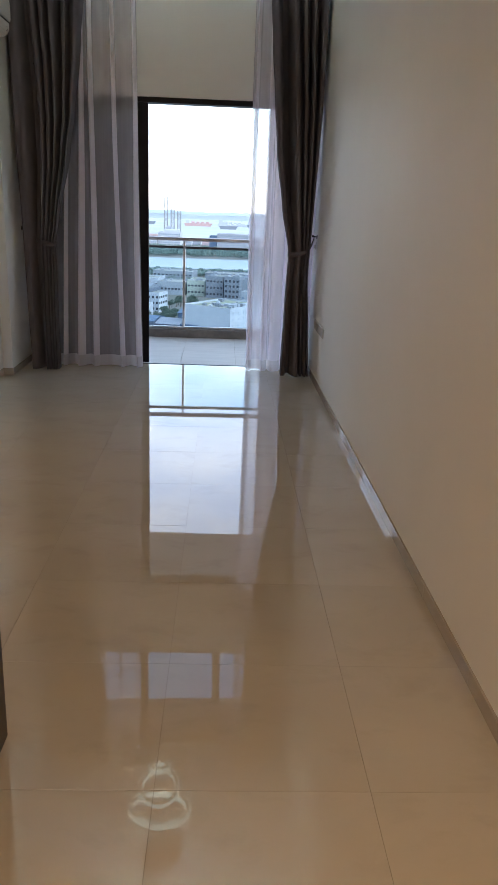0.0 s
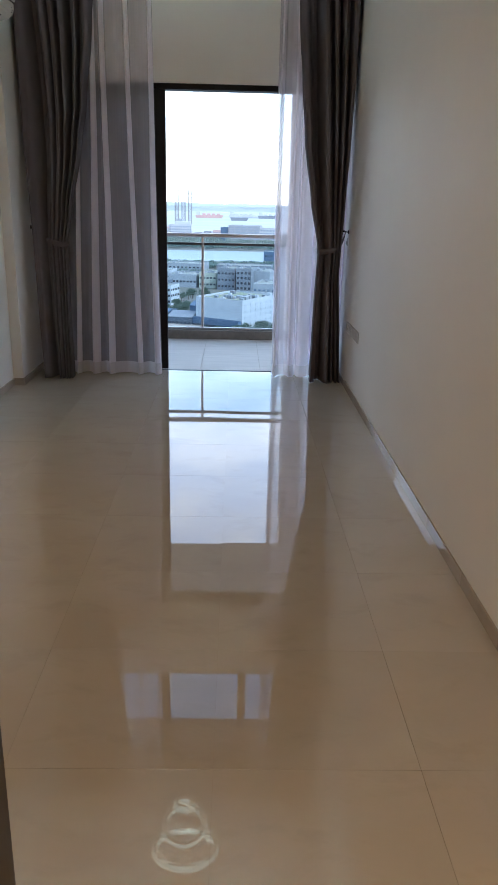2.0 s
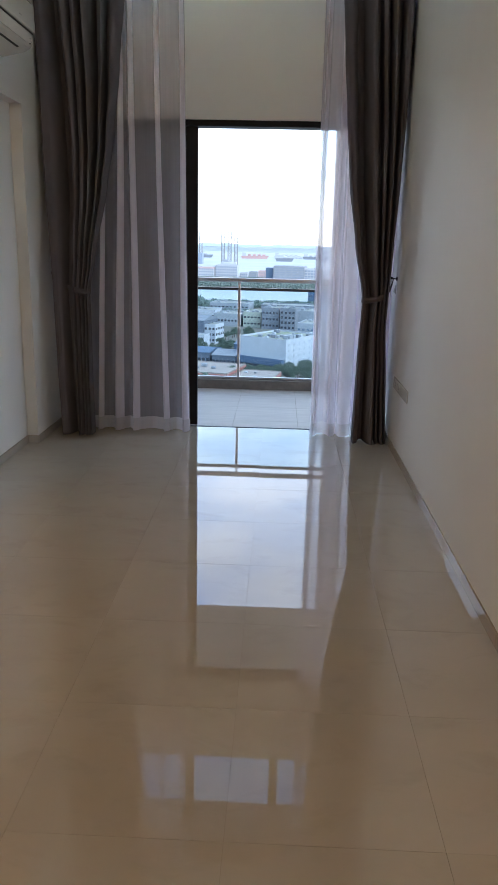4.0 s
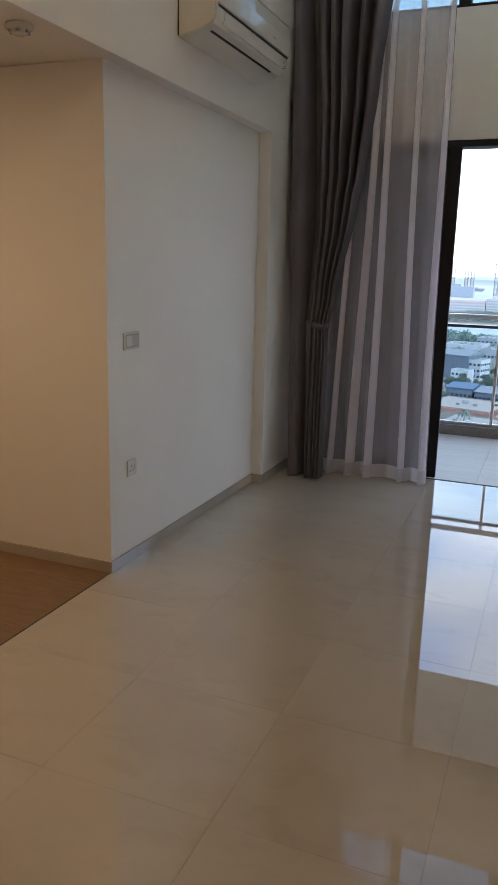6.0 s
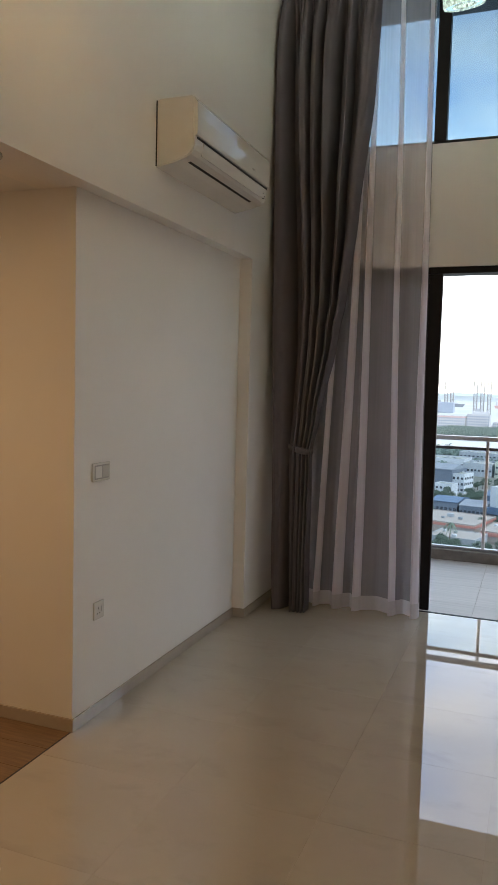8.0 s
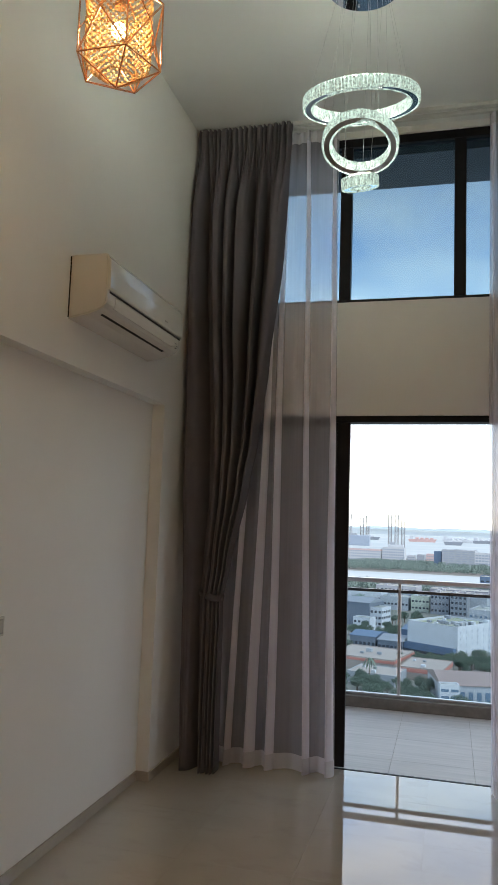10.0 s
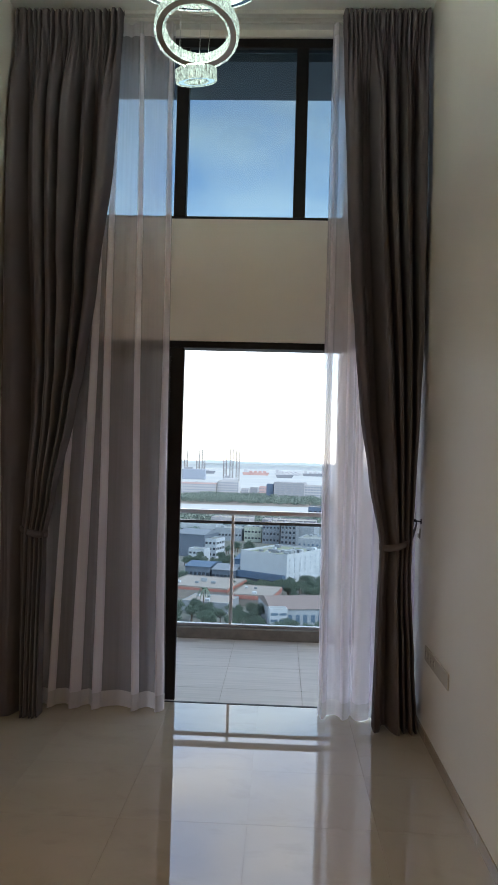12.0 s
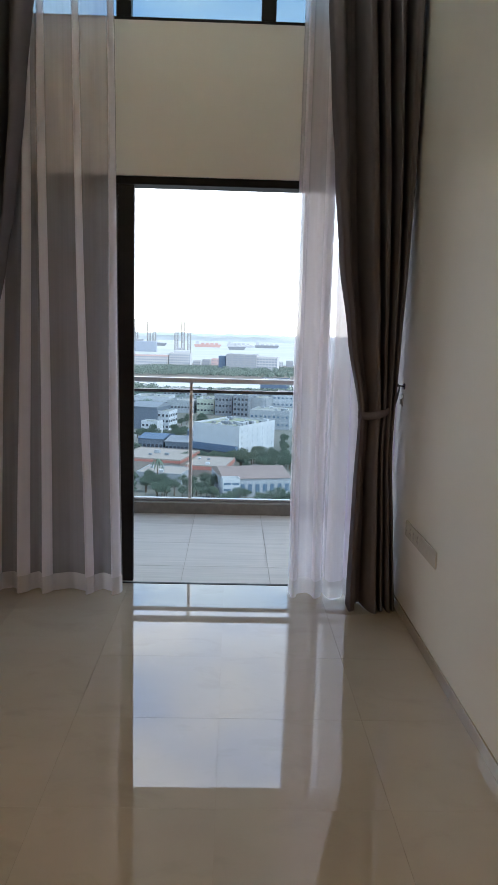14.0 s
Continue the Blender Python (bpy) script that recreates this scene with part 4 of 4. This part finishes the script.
top = [isl.verts.new((x, 4870, -17 + 9 * noise.noise((x * 0.004, 3.1, 0)) + 5 * noise.noise((x * 0.02, 7.7, 0)) - max(0, (x - 200) * 0.05))) for x in range(-2200, 460, 20)]
bot = [isl.verts.new((v.co.x, 4866, -33)) for v in top]
for a, b, c, d in zip(top, top[1:], bot[1:], bot):
    isl.faces.new((a, d, c, b))
structure("backdrop_island", isl, ISLAND, "low hazy island on the horizon", "backdrop")

WIN_SHAPES = {}


def window_mesh(w, h, material):
    key = (round(w, 2), round(h, 2), material.name)
    if key not in WIN_SHAPES:
        me = bpy.data.meshes.new("window")
        bm = box((-w / 2, -0.12, -h / 2), (w / 2, 0.12, h / 2))
        bm.to_mesh(me)
        bm.free()
        me.materials.append(material)
        WIN_SHAPES[key] = me
    return WIN_SHAPES[key]


def building(name, lab, x, y, turn, w, d, h, wall_m, roof_m=None, front=None, side=None, parapet=0.8, band=None, kit=0, pitch=0.0):
    """A block: front corner at (x, y), width w along turn degrees, depth d across it. front and side give rows, columns, pane size and material."""
    b = tagged(empty(name), lab, "building")
    m = Matrix.Translation((x, y, GZ)) @ Matrix.Rotation(radians(turn), 4, "Z")
    b.matrix_world = m
    part("wall", box((0, 0, 0), (w, d, h)), wall_m, b)
    roof_m = roof_m or P_ROOF
    if pitch:
        bm = extrude_profile([(-0.4, h), (-0.4, h + 0.25), (d / 2, h + pitch), (d + 0.4, h + 0.25), (d + 0.4, h)], "x", -0.4, w + 0.4)
        part("roof", bm, roof_m, b)
    else:
        part("roof", box((0.3, 0.3, h), (w - 0.3, d - 0.3, h + 0.2)), roof_m, b)
        for lo, hi in (((0, 0, h), (w, 0.3, h + parapet)), ((0, d - 0.3, h), (w, d, h + parapet)), ((0, 0.3, h), (0.3, d - 0.3, h + parapet)), ((w - 0.3, 0.3, h), (w, d - 0.3, h + parapet))):
            part("parapet", box(lo, hi), wall_m, b)
    if band:
        z0, z1, bmat = band
        part("band", box((-0.15, -0.15, z0), (w + 0.15, d + 0.15, z1)), bmat, b)
    for spec, face in ((front, 0), (side, 1)):
        if not spec:
            continue
        rows, cols, pw, ph, material = spec
        me = window_mesh(pw, ph, material)
        run = w if face == 0 else d
        for r in range(rows):
            for c in range(cols):
                o = new("window", me)
                o.parent = b
                s, z = run * (c + 0.5) / cols, h * (r + 0.62) / (rows + 0.25)
                o.matrix_basis = Matrix.Translation((s, 0, z)) if face == 0 else Matrix.Translation((w, s, z)) @ Matrix.Rotation(radians(90), 4, "Z")
    rnd = random.Random(kit + 40)
    for k in range(kit):
        kx, ky, s = rnd.uniform(0.1, 0.85) * w, rnd.uniform(0.1, 0.85) * d, rnd.uniform(1.2, 3.2)
        part("roof_unit", box((kx, ky, h + 0.2), (kx + s, ky + s * 0.8, h + 0.2 + s * 0.6), 0.1, 1), rnd.choice((P_PALE, P_WHITE, P_GREY)), b)
    return b


turn_a = -32.0
building("factory", "large white factory with a green roof and a blue base", -21.7, 437.7, turn_a, 31.5, 41, 17.6, P_WHITE, speckled("planted_roof", (0.11, 0.15, 0.075), (0.24, 0.25, 0.235), 0.9, 0.15), None, (5, 7, 1.0, 1.5, WIN_HAZED), 1.2, None, 22)
building("annex", "low blue annex along the foot of the factory", -23.7, 434.5, turn_a, 31, 3.5, 6.5, P_BLUE, P_SLATE, (1, 10, 3.0, 1.6, WIN_DARK))
building("warehouse", "white-fronted warehouse with a brown pitched roof", -2.2, 322, 12, 30, 30, 8.0, P_PALE, P_BROWN, (1, 9, 1.8, 3.4, WIN_BLUE), None, pitch=3.2)
building("office", "small white office block with strip windows", -2.6, 317, 12, 7.5, 4.5, 8.6, P_WHITE, None, (3, 2, 3.0, 1.0, WIN_BLUE))
building("shed", "low shed with a tan roof and red fascia", -22, 368, -10, 20, 28, 5.5, P_TAN, P_TAN, None, None, 0.5, (3.6, 5.4, P_RED), 3)
building("shed", "wide low shed with a tan roof", -58, 385, -14, 34, 34, 6.0, P_TAN, P_TAN, None, None, 0.6, (4.6, 5.9, P_RED), 4)
building("shed", "low shed with a grey roof beside the road", -44, 352, -12, 22, 20, 4.5, P_PALE, P_TAN, None, None, 0.5, None, 3)
building("workshop", "dark blue workshop with shallow roofs", -54, 440, -12, 15, 24, 8.0, P_SLATE, P_BLUE, (1, 6, 1.6, 2.0, WIN_DARK), None, pitch=2.0)
building("workshop", "dark workshop with a purple-grey roof", -38, 436, -12, 14, 26, 7.0, P_SLATE, P_GREY, (1, 6, 1.6, 2.0, WIN_DARK), None, pitch=2.2)
building("workshop", "blue workshop joined to the factory yard", -27, 470, -12, 14, 26, 9.0, P_BLUE, P_BLUE, None, None, pitch=2.0)
building("hall_building", "slate clad hall with a sloping roof", -74, 545, -18, 22, 26, 16, P_SLATE, P_GREY, None, (3, 4, 2.6, 1.2, WIN_DARK), pitch=3.0)
building("house_block", "white annex with dark windows", -53, 540, -18, 9, 16, 13, P_WHITE, None, (3, 3, 1.6, 1.6, WIN_DARK), (3, 5, 1.6, 1.6, WIN_DARK))
building("house_block", "low white annex by the slate hall", -62, 520, -18, 12, 10, 8, P_WHITE, None, (2, 4, 1.6, 1.4, WIN_DARK))
building("block", "grey flat-roofed industrial block", -14, 640, -14, 15, 30, 17, P_GREY, None, (3, 5, 1.6, 1.6, WIN_DARK), None, 1, None, 5)
building("block", "blue-grey block with square windows", 1.5, 632, -14, 13, 30, 17.5, P_GREY, None, (4, 4, 1.8, 1.8, WIN_DARK), None, 1, None, 4)
building("block", "pale block with a plain front", 14, 640, -14, 16, 34, 15, P_PALE, None, None, None, 1, None, 5)
building("block", "grey low block behind the factory", 14, 560, -14, 30, 34, 13, P_PALE, None, (2, 9, 1.6, 1.4, WIN_BLUE), None, 1, None, 6)
building("block", "white block with a plant room", 36, 660, -14, 26, 30, 18, P_WHITE, None, (3, 7, 1.8, 1.4, WIN_BLUE), None, 1, None, 4)
building("block", "long pale warehouse block", -56, 655, -8, 24, 30, 10, P_PALE, None, (1, 8, 1.8, 1.6, WIN_DARK), None, 1, None, 5)
building("block", "pale green warehouse block", -30, 650, -8, 15, 30, 12, paint("pale_green_cladding", (0.30, 0.34, 0.30)), None, (2, 5, 1.8, 1.4, WIN_DARK), None, 1, None, 4)
building("block", "low white depot behind the trees", -92, 700, -8, 34, 30, 9, P_WHITE, None, (1, 9, 2.0, 1.6, WIN_DARK), None, 1, None, 4)
building("block", "pale depot near the inlet", -70, 770, -8, 40, 30, 10, P_PALE, None, (2, 10, 2.0, 1.3, WIN_DARK), None, 1, None, 5)
building("block", "long grey depot near the inlet", -18, 770, -6, 55, 30, 9, P_GREY, None, (1, 10, 3.0, 1.6, WIN_BLUE), None, 1, None, 5)
building("block", "blue block beside the inlet", 34, 900, -6, 34, 30, 15, P_BLUE, None, (2, 6, 3.0, 1.6, WIN_DARK), None, 1, None, 3)
building("yard_office", "long white and pink shipyard office", -196, 1465, -4, 70, 26, 22, P_WHITE, P_PINK, (4, 17, 2.4, 2.2, WIN_HAZED), None, 1, (19.6, 22.4, P_PINK), 4)
building("yard_office", "tall white shipyard office tower", -124, 1470, -4, 42, 26, 26, P_WHITE, None, (5, 10, 2.6, 2.4, WIN_HAZED), None, 1, None, 3)
building("terminal", "large pale terminal with striped front", -12, 1385, -8, 56, 40, 29, P_PALE, P_WHITE, (7, 5, 9.0, 1.5, WIN_HAZED), None, 1, None, 3)
building("terminal", "white terminal wing with haze-blue windows", 44, 1380, -8, 38, 40, 25, P_WHITE, None, (5, 7, 4.0, 2.6, WIN_HAZED), None, 1, None, 3)
building("terminal", "narrow dark blue tower by the terminal", -26, 1392, -8, 13, 20, 25, P_BLUE, None, None, None)
for k, x in enumerate((-80, -62, -44, 90, 112)):
    building("storehouse", "low waterside storehouse with dark windows", x, 1530 + 12 * k, -4, 15, 20, 10 + 2 * (k % 3), (P_WHITE, P_PALE, P_PINK)[k % 3], None, (2, 4, 2.2, 1.8, WIN_HAZED))


def lattice_leg(parent, x, y, z0, z1, s):
    """A square lattice leg of a drilling rig."""
    bm = bmesh.new()
    cs = [(x - s, y - s), (x + s, y - s), (x + s, y + s), (x - s, y + s)]
    for cx, cy in cs:
        add_rod(bm, (cx, cy, z0), (cx, cy, z1), 1.0, 4)
    n = int((z1 - z0) / (2.0 * s))
    for k in range(n):
        a, b = z0 + (z1 - z0) * k / n, z0 + (z1 - z0) * (k + 1) / n
        for (ax, ay), (bx, by) in zip(cs, cs[1:] + cs[:1]):
            add_rod(bm, (ax, ay, a), (bx, by, b), 0.65, 3)
            add_rod(bm, (ax, ay, b), (bx, by, b), 0.65, 3)
    part("lattice_leg", bm, RIG_LEG, parent)


for x0, y0, w, hull in ((-318, 2400, 74, 33), (-173, 2230, 46, 12)):
    rig = tagged(empty("drilling_rig"), "jack-up rig with tall lattice legs in the harbour", "drilling rig", "jack-up rigs")
    part("hull", box((x0, y0, GZ), (x0 + w, y0 + 40, GZ + hull), 1.0, 1), RIG if hull > 20 else P_WHITE, rig)
    part("deckhouse", box((x0 + 6, y0 + 4, GZ + hull), (x0 + w * 0.45, y0 + 24, GZ + hull + 7), 0.5, 1), P_PALE, rig)
    for k in (0.13, 0.66, 0.90) if hull > 20 else (0.10, 0.52, 0.93):
        lattice_leg(rig, x0 + w * k, y0 + 20, GZ, 27 + 4 * (k < 0.6), 4.6)

for x, y, l, m in ((-168, 3250, 118, P_RUST), (-30, 3400, 120, P_WHITE), (95, 3350, 110, P_GREY), (-420, 3300, 130, P_GREY), (-20, 2900, 70, P_GREY)):
    ship = tagged(empty("cargo_ship"), "long cargo ship at anchor in the harbour", "ship", "ships at anchor")
    part("hull", extrude_profile([(x, GZ + 12), (x + 5, GZ), (x + l - 8, GZ), (x + l, GZ + 13)], "y", y, y + 18), m, ship)
    part("deckhouse", box((x + 6, y + 2, GZ + 12), (x + 22, y + 16, GZ + 26), 0.5, 1), P_WHITE, ship)
    for k in range(4):
        part("tank", box((x + 30 + 20 * k, y + 3, GZ + 12), (x + 44 + 20 * k, y + 15, GZ + 19), 1.5, 2), P_WHITE if m is not P_RUST else P_RUST, ship)

structure("road", box((-75, 402, GZ), (3, 410, GZ + 0.06)), ROAD, "asphalt road between the sheds", "road")
structure("road", box((10, 290, GZ), (17, 415, GZ + 0.05)), ROAD, "asphalt road past the warehouse", "road")


# ---------------------------------------------------------------- trees
def leaf_cloud(bm, centre, rx, rz, n, leaf, rnd):
    for _ in range(n):
        d = Vector((rnd.gauss(0, 1), rnd.gauss(0, 1), rnd.gauss(0, 1))).normalized() * rnd.uniform(0.55, 1.05)
        c = Vector(centre) + Vector((d.x * rx, d.y * rx, d.z * rz))
        q = Euler((rnd.uniform(0, 6.3), rnd.uniform(0, 6.3), rnd.uniform(0, 6.3))).to_matrix()
        s = leaf * rnd.uniform(0.6, 1.3)
        vs = [bm.verts.new(c + q @ Vector(p)) for p in ((-s, -s * 0.6, 0), (s * 0.3, -s, s * 0.3), (s, s * 0.5, 0), (-s * 0.4, s, s * 0.2))]
        bm.faces.new(vs)


def tree(seed, h):
    rnd = random.Random(seed)
    t = tagged(empty("tree"), "leafy dark green street tree", "tree", "trees between the factories")
    bm = bmesh.new()
    bmesh.ops.create_cone(bm, cap_ends=True, segments=7, radius1=0.30, radius2=0.14, depth=h * 0.55, matrix=Matrix.Translation((0, 0, h * 0.275)))
    limbs = []
    for k in range(6):
        a = k * 1.05 + rnd.uniform(-0.3, 0.3)
        e = Vector((math.cos(a) * h * rnd.uniform(0.16, 0.30), math.sin(a) * h * rnd.uniform(0.16, 0.30), h * rnd.uniform(0.55, 0.82)))
        limbs.append(e)
        add_rod(bm, (0, 0, h * rnd.uniform(0.32, 0.5)), e, 0.07, 5)
    part("trunk", bm, BARK, t)
    bm = bmesh.new()
    for e in limbs + [Vector((0, 0, h * 0.86))]:
        leaf_cloud(bm, e, h * rnd.uniform(0.15, 0.23), h * rnd.uniform(0.11, 0.18), 150, h * 0.021, rnd)
    part("crown", bm, LEAF, t)
    return t


kinds = [tree(100 + k, h) for k, h in enumerate((6.6, 5.4, 7.6, 6.0))]
trnd = random.Random(77)
spots = []
for x0, x1, y0, y1, n in ((-58, -3, 314, 346, 66), (-4, 30, 296, 312, 22), (-3, 9, 395, 418, 12), (8, 34, 380, 432, 44), (-26, 4, 396, 413, 24), (-62, -30, 482, 516, 34), (-70, -50, 414, 430, 12), (32, 52, 430, 500, 16), (-40, -18, 560, 600, 14)):
    spots += [(trnd.uniform(x0, x1), trnd.uniform(y0, y1)) for _ in range(n)]
for k, (x, y) in enumerate(spots):
    s = trnd.uniform(0.8, 1.15)
    if k < 4:
        kinds[k].matrix_world = pose(x, y, GZ, 0, 0, trnd.uniform(0, 360))
    else:
        copy_thing(kinds[k % 4], pose(x, y, GZ, 0, 0, trnd.uniform(0, 360)))

palm = tagged(empty("palm_tree"), "single tall palm among the sheds", "palm tree")
part("trunk", rod((-33.5, 345, GZ), (-33.2, 345, GZ + 11), 0.22, 8), BARK, palm)
for k in range(13):
    bm = bmesh.new()
    a = k * 2 * math.pi / 13
    pts = [(0.3 + 0.55 * j, 1.0 + 0.9 * math.sin(j * 0.55) - 0.10 * j * j + 0.4 * (k % 3)) for j in range(7)]
    prev = None
    for j, (r, z) in enumerate(pts):
        w = 0.55 * (1 - j / 7.5)
        c = Vector((-33.2 + r * math.cos(a), 345 + r * math.sin(a), GZ + 10.2 + z))
        s = Vector((-math.sin(a), math.cos(a), 0)) * w
        cur = (bm.verts.new(c + s), bm.verts.new(c - s + Vector((0, 0, -0.1))))
        if prev:
            bm.faces.new((prev[0], prev[1], cur[1], cur[0]))
        prev = cur
    part("frond", bm, LEAF, palm)

wv, wf = [], []
for x0, x1, y0, y1, n, hmax in ((-190, 60, 838, 890, 460, 6), (-260, 190, 1180, 1350, 900, 10), (60, 200, 520, 900, 260, 11), (-190, -90, 560, 900, 360, 11), (-90, 60, 690, 760, 130, 8), (-160, 160, 1420, 1452, 160, 7)):
    for _ in range(n):
        cx, cy, hh = trnd.uniform(x0, x1), trnd.uniform(y0, y1), trnd.uniform(0.55, 1.0) * hmax
        for _ in range(34):
            c = Vector((cx + trnd.gauss(0, 2.4), cy + trnd.gauss(0, 2.4), GZ + hh * trnd.uniform(0.25, 1.0)))
            q = Euler((trnd.uniform(0, 6.3), trnd.uniform(0, 6.3), trnd.uniform(0, 6.3))).to_matrix()
            s = trnd.uniform(0.5, 1.2)
            i = len(wv)
            wv += [c + q @ Vector(p) * s for p in ((-1, -0.6, 0), (0.3, -1, 0.3), (1, 0.5, 0), (-0.4, 1, 0.2))]
            wf.append((i, i + 1, i + 2, i + 3))
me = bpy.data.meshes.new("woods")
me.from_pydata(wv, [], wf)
me.materials.append(LEAF_HAZED)
tagged(new("woods", me), "dense woods along the inlet, paled by painted haze", "woods", kind="stuff")

for k in range(26):
    x, y = (trnd.uniform(-60, 0), trnd.choice((404, 408))) if k < 14 else (trnd.uniform(-22, 8), trnd.uniform(308, 318))
    car = tagged(empty("car"), "small parked or passing car seen far below", "car", "cars on the road")
    paint_m = (P_WHITE, P_GREY, P_SLATE, P_RED, P_PALE)[k % 5]
    part("body", box((x, y, GZ + 0.35), (x + 4.3, y + 1.8, GZ + 0.95), 0.2, 2), paint_m, car)
    part("cabin", box((x + 0.9, y + 0.12, GZ + 0.95), (x + 3.3, y + 1.68, GZ + 1.5), 0.2, 2), WIN_DARK, car)
    for wx in (0.9, 3.4):
        for wy in (0.0, 1.6):
            part("wheel", rod((x + wx, y + wy, GZ + 0.35), (x + wx, y + wy + 0.2, GZ + 0.35), 0.33, 10), SLOT, car)


# ---------------------------------------------------------------- floors in pieces
def tile_mesh(w, d, t, material, bevel=0.0006):
    me = bpy.data.meshes.new("tile")
    bm = box((-w / 2, -d / 2, -t), (w / 2, d / 2, 0), bevel, 1)
    bm.to_mesh(me)
    bm.free()
    me.materials.append(material)
    return me


floor = structure("floor", box((XL - 0.2, YB - 0.2, -0.25), (XR + 0.2, YW + 0.03, -0.012)), GROUT, "polished beige porcelain tile floor", "floor")
xs = [XL, -0.78, -0.18, 0.42, 1.02, XR]
ysf = [YB] + [round(4.05 + 0.6 * k, 3) for k in range(-8, 7)] + [YW + 0.028]
frnd = random.Random(9)
GAP = 0.0010
shapes = {}
for x0, x1 in zip(xs, xs[1:]):
    for y0, y1 in zip(ysf, ysf[1:]):
        key = (round(x1 - x0, 3), round(y1 - y0, 3))
        if key not in shapes:
            shapes[key] = tile_mesh(key[0] - GAP, key[1] - GAP, 0.011, TILE, 0.0)
        o = new("tile", shapes[key])
        o.parent = floor
        o.matrix_basis = pose((x0 + x1) / 2, (y0 + y1) / 2, frnd.uniform(-0.0002, 0.0), frnd.uniform(-0.035, 0.035), frnd.uniform(-0.035, 0.035), 0)

hall = structure("floor_hall", box((-4.6, 1.66, -0.25), (XL - 0.004, YC, -0.014)), GROUT, "brown wood plank floor of the hall", "floor")
plank = tile_mesh(1.196, 0.178, 0.013, HALL_WOOD)
for j in range(20):
    y = YC - 0.09 - 0.18 * j
    for k in range(3):
        x = XL - 0.006 - 0.6 - 1.2 * k - 0.0
        if y > 1.9:
            o = new("plank", plank)
            o.parent = hall
            o.matrix_basis = pose(x, y, 0.0)
structure("floor_trim", box((XL - 0.006, 2.47, -0.012), (XL - 0.0005, YC - 0.010, 0.0015)), DARK_STEEL, "thin metal strip between wood and tile", "trim")

bal = structure("balcony_floor", box((-1.7, YW + 0.06, ZB - 0.012), (2.6, YK + 0.01, ZB - 0.006)), GROUT, "pale streaked balcony floor tiles", "floor")
bt = tile_mesh(0.605, 0.597, 0.006, BALCONY_TILE)
kt = tile_mesh(0.605, 0.0995, 0.003, KERB)
for j in range(7):
    x = -1.395 + 0.608 * j
    for k in range(4):
        o = new("tile", bt)
        o.parent = bal
        o.matrix_basis = pose(x, 8.155 + 0.30 + 0.6 * k, ZB)
    o = new("tile", kt)
    o.parent = kerb
    o.matrix_basis = pose(x, YK - 0.003, -0.033, 90, 0, 0)
